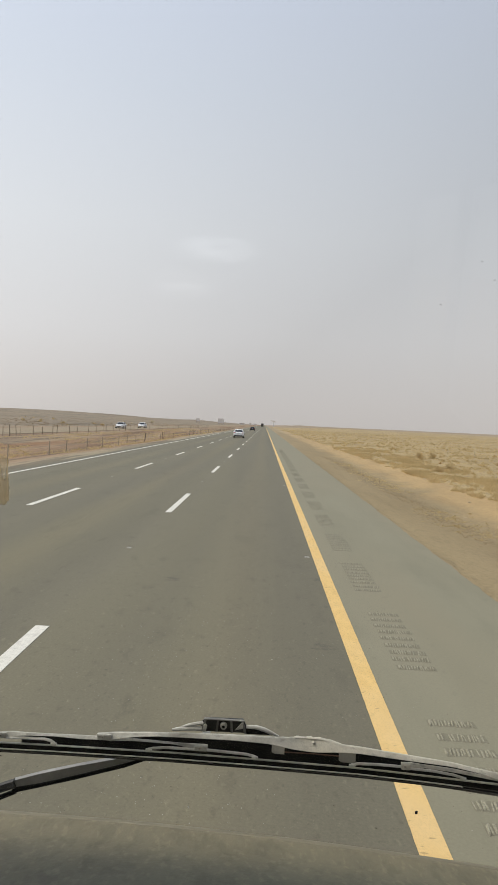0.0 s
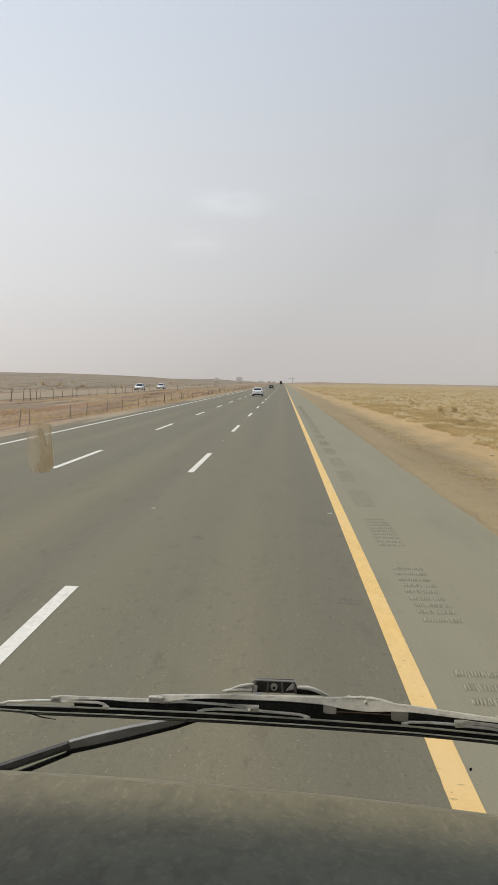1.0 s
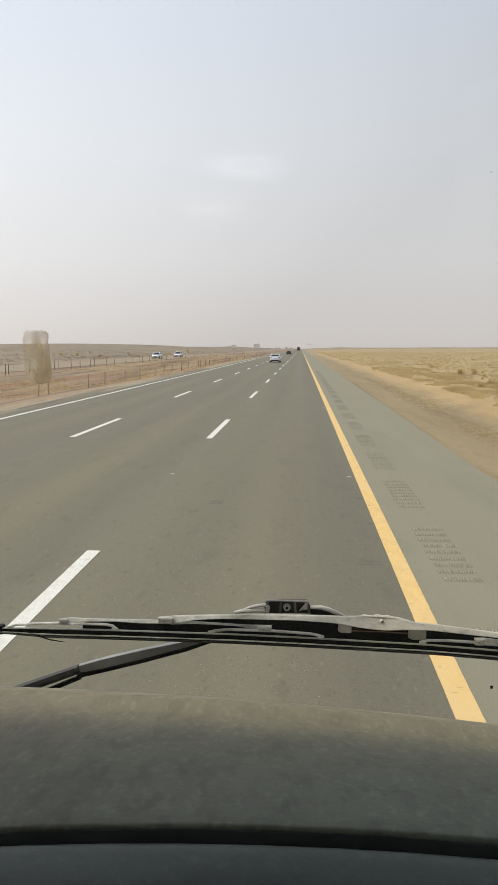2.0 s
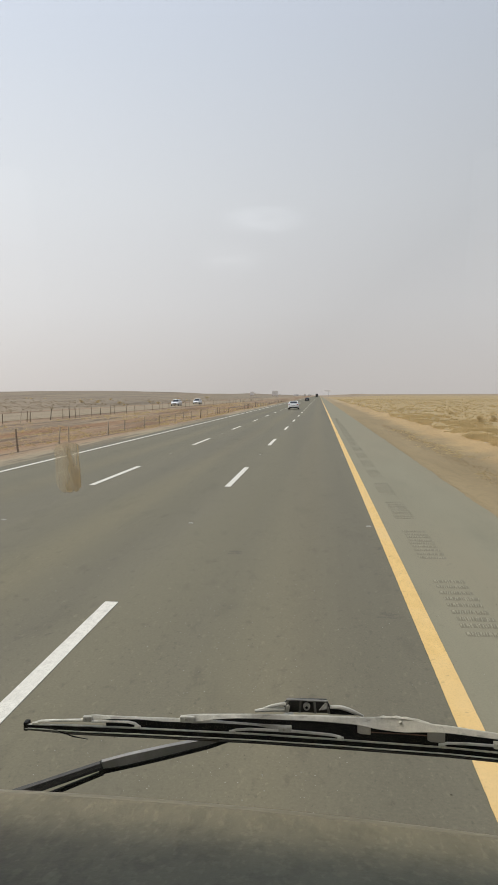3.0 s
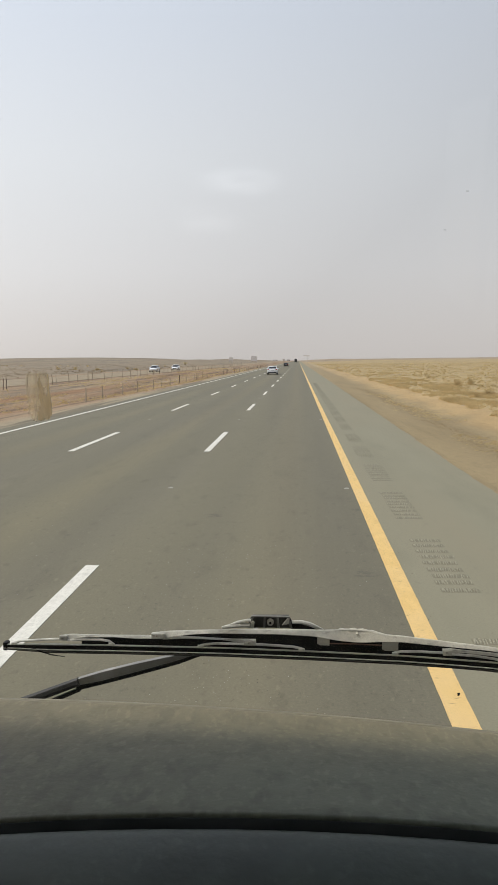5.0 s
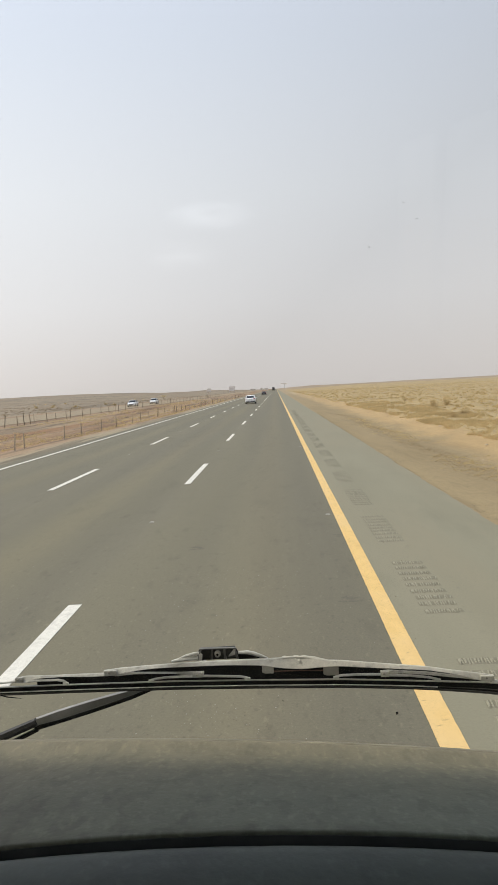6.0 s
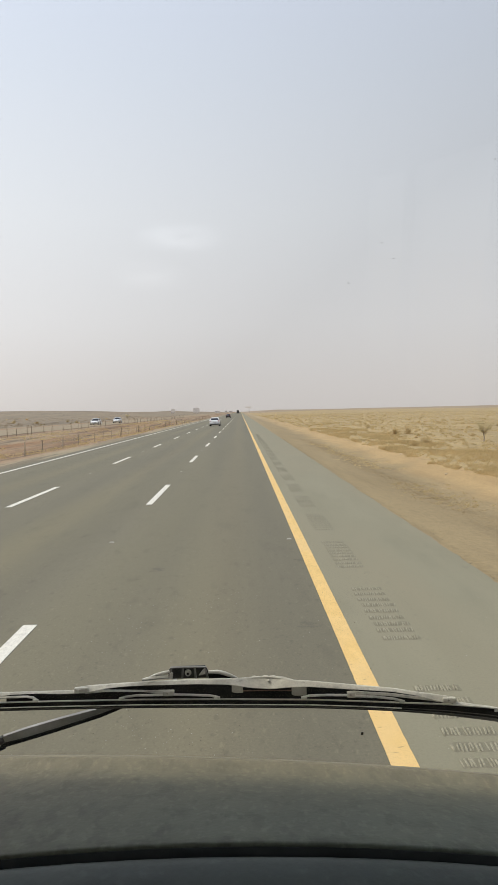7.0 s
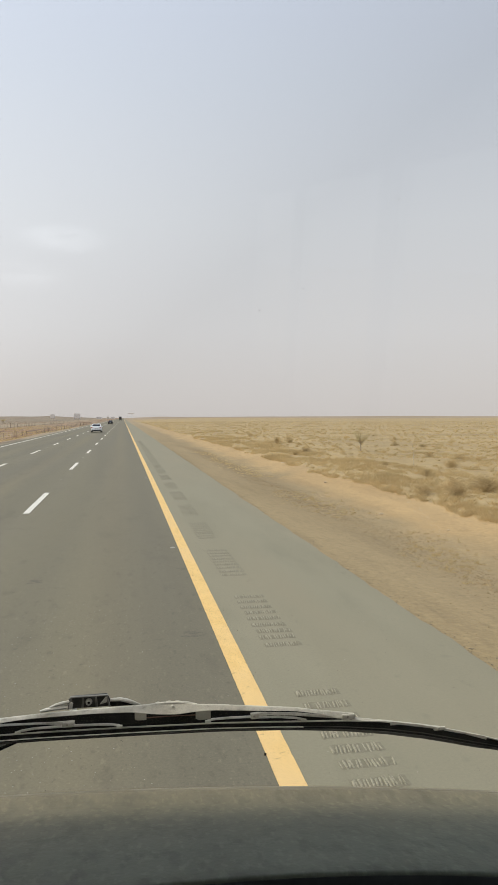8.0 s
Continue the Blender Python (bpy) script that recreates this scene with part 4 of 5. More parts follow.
# clip that joins the arm to the bridge
clip = wiper_part("arm_clip", slab(bmesh.new(), [(-0.0490, 2.1515), (-0.0490, 2.1600), (-0.0445, 2.1646), (-0.0090, 2.1652), (-0.0060, 2.1590), (-0.0040, 2.1520)], 0.7500, 0.7515), M_CLIPFACE, "black plastic clip with raised ribs")
wiper_part("clip_plate", box(bmesh.new(), -0.0462, -0.0080, 0.7466, 0.7502, 2.1636, 2.1648, 0.0005), M_CLIP, "", clip)
for x, lean in ((-0.0445, -0.004), (-0.0330, -0.001), (-0.0205, 0.001), (-0.0098, 0.003)):
    bm = bmesh.new()
    slab(bm, [(x + lean - 0.0010, 2.1525), (x - 0.0008, 2.1640), (x + 0.0009, 2.1640), (x + lean + 0.0012, 2.1525)], 0.7466, 0.7498)
    wiper_part("rib", bm, M_CLIP, "", clip)
bm = bmesh.new()
slab(bm, [(-0.0160, 2.1560), (-0.0100, 2.1632), (-0.0088, 2.1625), (-0.0092, 2.1575)], 0.7458, 0.7480)
wiper_part("gusset", bm, M_WIPER, "", clip)
bm = bmesh.new()
slab(bm, [(-0.0475, 2.1528), (-0.0465, 2.1590), (-0.0445, 2.1602), (-0.0430, 2.1585), (-0.0440, 2.1528)], 0.7452, 0.7470)
wiper_part("lever", bm, M_WIPER, "", clip)
bm = bmesh.new()
tube(bm, [(-0.0275, 0.7466, 2.1580), (-0.0275, 0.7502, 2.1580)], [0.0030, 0.0036], 12)
wiper_part("bolt", bm, M_WIPER, "", clip)
wiper_part("bolt_hole", tube(bmesh.new(), [(-0.0275, 0.7463, 2.1580), (-0.0275, 0.7480, 2.1580)], 0.0013, 10), M_RUBBER, "", clip)
def clip_arm(pts, r):
    return wiper_part("clip_arm", tube(bmesh.new(), [(x, 0.7478, z) for x, z in pts], r, 8, 1.0), M_DUST_LIT, "dusty bar beside the clip, paled as if sunlit", clip)


clip_arm([(-0.0760, 2.1520), (-0.0700, 2.1530), (-0.0580, 2.1545), (-0.0480, 2.1548)], [0.0012, 0.0020, 0.0024, 0.0024])
clip_arm([(-0.0680, 2.1548), (-0.0600, 2.1576), (-0.0520, 2.1594), (-0.0470, 2.1600)], [0.0008, 0.0016, 0.0017, 0.0016])
clip_arm([(-0.0060, 2.1590), (0.0040, 2.1590), (0.0110, 2.1572), (0.0170, 2.1548), (0.0250, 2.1515)], [0.0016, 0.0021, 0.0022, 0.0020, 0.0010])
wiper_part("clip_web", slab(bmesh.new(), [(-0.0060, 2.1515), (-0.0060, 2.1590), (0.0030, 2.1580), (0.0110, 2.1555), (0.0210, 2.1515)], 0.7490, 0.7500), M_RUBBER, "", clip)

clip.location.z = 0.0016

# arm from its spindle up behind the blade
arm = wiper_part("arm", slab(bmesh.new(), ribbon([(-0.2265, 2.0955), (-0.200, 2.1040), (-0.165, 2.1135), (-0.120, 2.1245), (-0.060, 2.1465), (-0.040, 2.1525)],
                                                 [(-0.2265, 2.0890), (-0.200, 2.0950), (-0.165, 2.1050), (-0.120, 2.1190), (-0.060, 2.1405), (-0.040, 2.1475)]), 0.747, 0.753), M_ARM, "dark grey painted steel arm")
# flange blackened for the shade on the arm's underside
wiper_part("arm_flange", slab(bmesh.new(), ribbon([(-0.2265, 2.0889), (-0.200, 2.0949), (-0.165, 2.1049), (-0.120, 2.1189), (-0.085, 2.1312)], [(-0.2265, 2.0840), (-0.200, 2.0912), (-0.165, 2.1012), (-0.120, 2.1150), (-0.085, 2.1290)]), 0.746, 0.754), M_RUBBER, "", arm)
wiper_part("arm_rod", tube(bmesh.new(), [(-0.43, 0.748, 2.0165), (-0.36, 0.748, 2.0405), (-0.285, 0.748, 2.0690), (-0.224, 0.748, 2.0930)], [0.007, 0.006, 0.0052, 0.0046], 8), M_WIPERDARK, "", arm)
wiper_part("arm_spring", tube(bmesh.new(), [(-0.40, 0.750, 2.0065), (-0.33, 0.750, 2.0365), (-0.262, 0.750, 2.0665), (-0.224, 0.750, 2.0840)], [0.0032, 0.003, 0.0026, 0.0024], 8), M_RUBBER, "", arm)
bm = bmesh.new()
tube(bm, [(-0.43, 0.745, 1.985), (-0.43, 0.745, 2.035)], [0.016, 0.012], 14)
wiper_part("spindle", bm, M_WIPERDARK)

# ---- vehicles on the road ----


def rounded(hw, z0, z1, y, r=0.10):
    """One cross-section of a car body."""
    r = min(r, (z1 - z0) * 0.45, hw * 0.45)
    return [(-hw + r, y, z0), (hw - r, y, z0), (hw - 0.3 * r, y, z0 + 0.3 * r), (hw, y, z0 + r), (hw - 0.02, y, z1 - r), (hw - 0.3 * r - 0.02, y, z1 - 0.3 * r), (hw - r - 0.02, y, z1),
            (-hw + r + 0.02, y, z1), (-hw + 0.3 * r + 0.02, y, z1 - 0.3 * r), (-hw + 0.02, y, z1 - r), (-hw, y, z0 + r), (-hw + 0.3 * r, y, z0 + 0.3 * r)]


def sedan(label, paint, m):
    """A four-door saloon, 4.5 m long, that faces +y."""
    car = thing("car", label, "car", group="cars on the highway")
    shape = [(-2.24, 0.72, 0.42, 0.84, 0.1), (-2.17, 0.83, 0.32, 0.99, 0.1), (-1.75, 0.88, 0.24, 1.03, 0.12), (-0.6, 0.89, 0.20, 0.98, 0.1), (0.8, 0.89, 0.20, 0.95, 0.1),
             (1.6, 0.87, 0.22, 0.86, 0.14), (2.05, 0.80, 0.26, 0.76, 0.16), (2.24, 0.66, 0.36, 0.62, 0.1)]
    body = part("body", loft(bmesh.new(), [rounded(w, a, b, y, r) for y, w, a, b, r in shape]), paint, car, "", True)
    cabin = [(-1.85, 0.70, 0.99, 1.03, 0.02), (-1.10, 0.63, 0.97, 1.38, 0.12), (-0.4, 0.63, 0.95, 1.43, 0.12), (0.15, 0.62, 0.94, 1.41, 0.12), (1.05, 0.74, 0.90, 0.95, 0.02)]
    part("windows", loft(bmesh.new(), [rounded(w, a, b, y, r) for y, w, a, b, r in cabin]), M_CARGLASS, car, "dark tinted glass", True)
    part("roof", loft(bmesh.new(), [rounded(w, a, b, y, 0.05) for y, w, a, b in ((-1.16, 0.56, 1.34, 1.395), (-0.9, 0.60, 1.36, 1.44), (-0.2, 0.60, 1.37, 1.46), (0.22, 0.57, 1.34, 1.42))]), paint, car, "", True)
    for sx in (-1, 1):
        part("pillar", tube(bmesh.new(), [(sx * 0.74, -1.86, 1.00), (sx * 0.655, -1.35, 1.26), (sx * 0.60, -1.08, 1.39)], 0.055, 6), paint, car)
        part("pillar", tube(bmesh.new(), [(sx * 0.76, 1.02, 0.94), (sx * 0.60, 0.18, 1.40)], 0.035, 6), paint, car)
        part("pillar", tube(bmesh.new(), [(sx * 0.69, -0.25, 0.97), (sx * 0.61, -0.25, 1.42)], 0.03, 6), paint, car)
        part("tail_lamp", box(bmesh.new(), sx * 0.66 - 0.15, sx * 0.66 + 0.15, -2.235, -2.10, 0.80, 0.94, 0.03), M_TAIL, car, "red tail lamp")
        part("headlight", box(bmesh.new(), sx * 0.60 - 0.15, sx * 0.60 + 0.15, 2.02, 2.20, 0.58, 0.70, 0.03), M_HEAD, car, "clear headlight")
        part("mirror", box(bmesh.new(), sx * 0.98 - 0.09, sx * 0.98 + 0.09, 0.62, 0.74, 0.93, 1.05, 0.03), paint, car)
        for y in (-1.38, 1.42):
            wheel = part("wheel", wheel_disc(bmesh.new(), sx * 0.79, y, 0.32, 0.32, 0.21), M_TYRE, car, "black tyre", True)
            part("rim", wheel_disc(bmesh.new(), sx * 0.80, y, 0.32, 0.21, 0.21, 14, 0.4), M_RIM, wheel)
    part("rear_bumper", box(bmesh.new(), -0.72, 0.72, -2.28, -2.10, 0.28, 0.44, 0.04), M_TRIM, car, "dark lower bumper")
    part("grille", box(bmesh.new(), -0.42, 0.42, 2.17, 2.26, 0.40, 0.54, 0.03), M_TRIM, car, "black grille")
    part("number_plate", box(bmesh.new(), -0.26, 0.26, -2.262, -2.235, 0.66, 0.77, 0.006), M_PLATE, car, "blank white number plate")
    car.matrix_world = m
    return car


white_car = sedan("white four-door saloon car seen from behind in the middle lane", M_CARWHITE, pose(-4.4, 122, 0))
for x, y in ((-32.3, 158.0), (-32.0, 184.0)):
    c = copy_thing(white_car, pose(x, y, 0.03, 0, 0, 180))
    c["label"] = "white saloon car coming the other way on the far carriageway"
sedan("black saloon car far ahead in the middle lane", M_CARBLACK, pose(-4.75, 275, 0))

lorry = thing("lorry", "dark box lorry far off on the highway near the horizon", "lorry", group="cars on the highway")
part("cargo_box", box(bmesh.new(), -1.2, 1.2, -5.0, 1.2, 1.0, 3.6, 0.06), mat("dark_box_body", (0.05, 0.045, 0.04), (0.07, 0.065, 0.06), 1, 0.6), lorry)
part("cab", box(bmesh.new(), -1.1, 1.1, 1.35, 3.2, 0.6, 2.7, 0.15), M_CARBLACK, lorry)
part("chassis", box(bmesh.new(), -0.5, 0.5, -4.9, 1.4, 0.7, 1.0), M_TRIM, lorry)
for sx in (-1, 1):
    for y in (-3.8, -2.6, 2.3):
        part("wheel", wheel_disc(bmesh.new(), sx * 0.98, y, 0.5, 0.5, 0.3), M_TYRE, lorry, "", True)
lorry.matrix_world = pose(-2.6, 700, 0)

# ---- far hoardings, gantry and buildings near the horizon ----


def hoarding(x, y, w, h, foot, label):
    ob = thing("hoarding", label, "hoarding", group="roadside hoardings")
    part("panel", box(bmesh.new(), -w / 2, w / 2, -0.3, 0.3, foot, h, 0.05), M_BOARD, ob, "panel paled as if by haze")
    for k in (-0.42, 0, 0.42):
        part("post", box(bmesh.new(), k * w - 0.35, k * w + 0.35, 0.32, 0.9, -1.0, h), M_HOARDPOST, ob)
    ob.matrix_world = pose(x, y, ground_z(x, y))
    return ob


hoarding(-60, 960, 8.2, 8.2, 2.0, "large pale roadside hoarding on three posts in the distance")
hoarding(-96, 1010, 6.0, 6.8, 2.4, "smaller pale roadside hoarding in the distance")
gantry = thing("sign_gantry", "pale overhead sign arm beside the road near the horizon", "sign gantry")
part("mast", box(bmesh.new(), -0.3, 0.3, -0.3, 0.3, -0.8, 8.0), M_STEEL, gantry)
part("sign_panel", box(bmesh.new(), -5, 3, -0.5, -0.32, 7.2, 8.2, 0.05), M_BOARD, gantry)
gantry.matrix_world = pose(11, 900, ground_z(11, 900))
for x, y, w, h in ((-34, 1650, 5, 5), (-25, 1800, 9, 4), (-62, 1900, 14, 4)):
    house = thing("house", "small flat-roofed block building far off near the horizon", "house", group="far buildings")
    part("wall", box(bmesh.new(), -w / 2, w / 2, -3, 3, -1, h - 0.4), M_BOARD, house)
    part("roof", box(bmesh.new(), -w / 2 - 0.3, w / 2 + 0.3, -3.3, 3.3, h - 0.4, h, 0.05), M_STEEL, house)
    for k in (-0.25, 0.25):
        part("window", box(bmesh.new(), k * w - 0.5, k * w + 0.5, -3.06, -2.9, 1.2, 2.6), M_CARGLASS, house)
    house.matrix_world = pose(x, y, ground_z(x, y))

# ---- fences ----
rnd = random.Random(11)


def post_mesh(name, h, r, material, seed):
    q = random.Random(seed)
    bm = bmesh.new()
    tube(bm, [(0, 0, -0.25), (q.uniform(-0.02, 0.02), 0, h * 0.5), (q.uniform(-0.03, 0.03), q.uniform(-0.02, 0.02), h)], [r * 1.15, r, r * 0.85], 6)
    return mesh_of(name, bm, material)


def fence(label, x0, spacing, y0, y1, h, pale, r):
    ob = thing("fence", label, "fence", pose(x0, y0, ground_z(x0, y0)))
    inv = ob.matrix_world.inverted()
    kinds = [post_mesh("post", h * q, r, M_POST, k) for k, q in enumerate((1.0, 0.86, 1.12))] + [post_mesh("post", h * q, r * 0.85, M_POST_PALE, 9 + k) for k, q in enumerate((0.95, 1.0))]
    y, tops = y0, []
    while y < y1:
        x = x0 + rnd.uniform(-0.12, 0.12)
        p = new("post", rnd.choice(kinds[3:] if rnd.random() < pale else kinds[:3]))
        z = ground_z(x, y)
        p.parent, p.matrix_parent_inverse = ob, inv
        p.matrix_basis = pose(x, y, z, rnd.uniform(-5, 5), rnd.uniform(-5, 5), rnd.uniform(0, 360))
        tops.append((x, y, z))
        y += spacing * rnd.uniform(0.7, 1.45) * (1 if rnd.random() > 0.22 else 0.35)
    for k in (0.35, 0.62, 0.9):
        bm = bmesh.new()
        tube(bm, [(x + 0.06, y, z + h * k + rnd.uniform(-0.03, 0.03)) for x, y, z in tops], 0.0045, 3)
        w = part("wire", bm, M_WIRE, ob)
        w.matrix_parent_inverse = inv
    return ob


fence("low wire fence on weathered wooden posts beside the carriageway", -14.0, 5.0, 14, 330, 0.95, 0.45, 0.046)
fence("low wire fence on dark posts along the far carriageway", -26.4, 4.4, 25, 330, 1.0, 0.3, 0.038)

# ---- dry plants ----


def grass_field(name, label, spots, seed, material, blades=30):
    """Many low rounded clumps of fine dry blades in one mesh."""
    q = np.random.default_rng(seed)
    x, y, s = (np.repeat(np.array(c), blades) for c in zip(*spots))
    z = np.repeat(np.array([ground_z(a, c) - 0.02 for a, c, _ in spots]), blades)
    k = len(x)
    a, tilt = q.uniform(0, 6.283, k), q.uniform(0.1, 1.25, k)
    h, w = s * q.uniform(0.5, 1.0, k), s * q.uniform(0.007, 0.017, k)
    bx, by = x + s * 0.38 * q.normal(size=k), y + s * 0.38 * q.normal(size=k)
    dx, dy = np.cos(a), np.sin(a)
    out, up = h * np.sin(tilt), h * np.cos(tilt)
    verts = np.stack([np.stack([bx - dy * w, by + dx * w, z], 1), np.stack([bx + dy * w, by - dx * w, z], 1),
                      np.stack([bx + dx * out * 0.45 + dy * w * 0.7, by + dy * out * 0.45 - dx * w * 0.7, z + up * 0.65], 1),
                      np.stack([bx + dx * out, by + dy * out, z + up], 1)], 1).reshape(-1, 3)
    n = np.arange(k)[:, None] * 4
    faces = np.concatenate([n + [0, 1, 2], n + [0, 2, 3]])
    me = bpy.data.meshes.new(name)
    me.from_pydata(verts.tolist(), [], faces.tolist())
    me.materials.append(material)
    return tagged(new(name, me), label, "grass", kind="stuff")


q = np.random.default_rng(5)
spots = []
while len(spots) < 4200:
    y = 7 + 85 * q.random() ** 1.5
    x = grass_edge(y) + 5.0 * q.random() ** 1.5
    patch = noise.noise(Vector((x * 0.45, y * 0.22, 6.0)))
    if patch > 0.12 - 0.42 * q.random():
        spots.append((x, y, 0.09 + 0.13 * q.random() + 0.20 * max(0.0, patch) * q.random()))
while len(spots) < 19500:
    y = 6 + 420 * q.random() ** 1.9
    x = 9.0 + (20 + 0.75 * y) * q.random() ** 1.2
    patch = noise.noise(Vector((x * 0.12, y * 0.07, 9.0)))
    if x > grass_edge(y) and patch > -0.12 - 0.40 * q.random():
        spots.append((x, y, 0.12 + 0.15 * q.random() + 0.0003 * y))
grass_field("dry_grass", "pale yellow dry desert grass beyond the verge", spots, 6, M_GRASS, 38)
spots = []
while len(spots) < 1500:
    y, x = 5 + 55 * q.random() ** 1.5, 6.2 + 0.5 * q.normal()
    if noise.noise(Vector((x * 0.4, y * 0.16, 2.0))) > 0.0 - 0.1 * q.random():
        spots.append((x + 0.5 * noise.noise(Vector((0, y * 0.12, 8))), y, 0.04 + 0.07 * q.random()))
grass_field("dry_tufts", "small dry tufts along the windrow of the verge", spots, 12, M_GRASS, 22)
spots = []
while len(spots) < 5600:
    y, x = 12 + 230 * q.random() ** 1.5, -12.6 - 13.5 * q.random()
    if noise.noise(Vector((x * 0.3, y * 0.04, 5.0))) > -0.05 - 0.2 * q.random():
        spots.append((x, y, 0.10 + 0.16 * q.random()))
grass_field("dry_grass", "sparse straw-coloured dry grass in the median", spots, 7, M_GRASS, 14)

spots = []
while len(spots) < 5200:
    y = 30 + 520 * q.random() ** 1.3
    x = -42 - (14 + 0.55 * y) * q.random() ** 1.1
    if noise.noise(Vector((x * 0.05, y * 0.02, 3.0))) > -0.10 - 0.25 * q.random():
        spots.append((x, y, 0.22 + 0.38 * q.random() ** 2))
grass_field("dry_scrub", "low grey-brown desert scrub beyond the far carriageway", spots, 9, M_SCRUB, 16)


def shrub_mesh(seed):
    """A low rounded desert shrub: twigs fanning from the foot, with many small dry leaves over a dome."""
    g = random.Random(seed)
    bm = bmesh.new()
    for _ in range(42):
        a, lean = g.uniform(0, 6.28), g.uniform(0.1, 1.35)
        r = g.uniform(0.42, 0.6)
        ex, ey, h = r * math.sin(lean) * math.cos(a), r * math.sin(lean) * math.sin(a), r * math.cos(lean) * 0.85
        tube(bm, [(0.1 * ex, 0.1 * ey, -0.05), (0.5 * ex, 0.5 * ey, h * 0.6), (ex, ey, h)], [0.010, 0.007, 0.003], 3)
        for _ in range(64):
            t = g.uniform(0.35, 1.1)
            c = Vector((ex * t + g.gauss(0, 0.06), ey * t + g.gauss(0, 0.06), max(0.01, h * (0.25 + 0.75 * t) + g.gauss(0, 0.05))))
            u = Vector((g.gauss(0, 1), g.gauss(0, 1), g.gauss(0, 1))).normalized() * g.uniform(0.008, 0.022)
            w = u.orthogonal() * g.uniform(0.25, 0.5)
            bm.faces.new([bm.verts.new(c + k) for k in (-u, w, u, -w)])
    me = bpy.data.meshes.new("shrub")
    bm.to_mesh(me)
    bm.free()
    me.materials.append(M_SHRUB)
    return me


shrubs = [shrub_mesh(k) for k in range(4)]
placed = [(10.3, 20.6, 1.1), (11.9, 21.8, 1.3), (12.6, 20.4, 0.9), (14.0, 21.0, 1.4), (15.4, 22.6, 1.2), (17.5, 25, 1.3), (12.2, 27, 0.8), (14.5, 66, 1.5), (16.2, 68, 1.3), (9.6, 21.5, 0.9), (11.4, 23, 1.2), (13.0, 22.4, 1.5), (14.6, 24, 1.0), (16, 26, 1.2), (11.3, 46, 0.8), (13.4, 50, 0.7), (20, 44, 0.9), (24, 60, 1.0)]
while len(placed) < 48:
    y = 17 + 75 * rnd.random() ** 1.2
    x = 9.0 + 0.06 * y + (5 + 0.25 * y) * rnd.random()
    if noise.noise(Vector((x * 0.14, y * 0.10, 2.0))) > -0.05:
        placed.append((x, y, rnd.uniform(0.45, 1.1)))
for _ in range(30):
    y = 32 + 330 * rnd.random() ** 1.4
    placed.append((10.5 + (6 + 0.6 * y) * rnd.random(), y, rnd.uniform(0.45, 0.95)))
for _ in range(40):
    y = 60 + 420 * rnd.random()
    placed.append((-44 - 0.45 * y * rnd.random(), y, rnd.uniform(0.8, 1.9)))
for x, y, s in placed:
    ob = new("shrub", rnd.choice(shrubs))
    ob.matrix_world = pose(x, y, ground_z(x, y) - 0.02, 0, 0, rnd.uniform(0, 360)) @ Matrix.Diagonal((s, s, s * 0.85, 1))
    tagged(ob, "low brown desert shrub on sandy ground", "shrub", "desert shrubs")

# a small thin tree among the grass
tree = thing("tree", "small sparse desert tree with a thin pale olive crown", "tree")
g = random.Random(21)
wood, leaves = bmesh.new(), bmesh.new()
tube(wood, [(0, 0, -0.2), (0.05, 0.02, 0.4), (-0.02, 0.05, 0.85)], [0.06, 0.05, 0.035], 7)
for k in range(11):
    a, r, h = 0.57 * k + g.uniform(-0.2, 0.2), g.uniform(0.45, 0.95), g.uniform(1.25, 2.0)
    ex, ey = r * math.cos(a), r * math.sin(a)
    tube(wood, [(0, 0.03, 0.55 + 0.03 * k), (0.4 * ex, 0.4 * ey, 0.6 + 0.45 * (h - 0.6)), (ex, ey, h)], [0.025, 0.015, 0.006], 5)
    for _ in range(170):
        t = g.uniform(0.40, 1.15)
        c = Vector((ex * t + g.gauss(0, 0.10), ey * t + g.gauss(0, 0.10), 0.6 + (h - 0.6) * t + g.gauss(0, 0.08)))
        u = Vector((g.gauss(0, 1), g.gauss(0, 1), g.gauss(0, 1))).normalized() * g.uniform(0.02, 0.05)
        w = u.orthogonal() * g.uniform(0.3, 0.6)
        leaves.faces.new([leaves.verts.new(c + s) for s in (-u, w, u, -w)])
part("trunk", wood, M_POST_PALE, tree)
part("crown", leaves, M_LEAF, tree, "thin pale olive crown")
tree.matrix_world = pose(18.0, 52.0, ground_z(18.0, 52.0)) @ Matrix.Diagonal((0.85, 0.85, 0.72, 1))

far_tree = copy_thing(tree, pose(-56.0, 350.0, ground_z(-56.0, 350.0)) @ Matrix.Diagonal((1.9, 1.9, 1.35, 1)))
far_tree["label"] = "rounded desert tree standing beyond the far carriageway"

# ---- stones on the verge ----
verts, faces = [], []
for _ in range(4200):
    y = 4 + 70 * q.random() ** 1.6
    x = X_SHOULDER + 0.05 + 5.2 * q.random() ** 1.5
    s = 0.004 + 0.011 * q.random() ** 4
    z, n = ground_z(x, y) + 0.3 * s, len(verts)
    for dx, dy, dz in ((1, 0, 0), (-1, 0, 0), (0, 1, 0), (0, -1, 0), (0, 0, 0.8), (0, 0, -0.8)):
        verts.append((x + s * dx * q.uniform(0.7, 1.3), y + s * dy * q.uniform(0.7, 1.3), z + s * dz * q.uniform(0.6, 1.1)))
    faces += [(n + a, n + b, n + c) for a, b, c in ((0, 2, 4), (2, 1, 4), (1, 3, 4), (3, 0, 4), (2, 0, 5), (1, 2, 5), (3, 1, 5), (0, 3, 5))]
me = bpy.data.meshes.new("gravel")
me.from_pydata(verts, [], faces)
me.materials.append(M_STONE)
tagged(new("gravel", me), "loose brown stones along the paved edge", "gravel", kind="stuff")


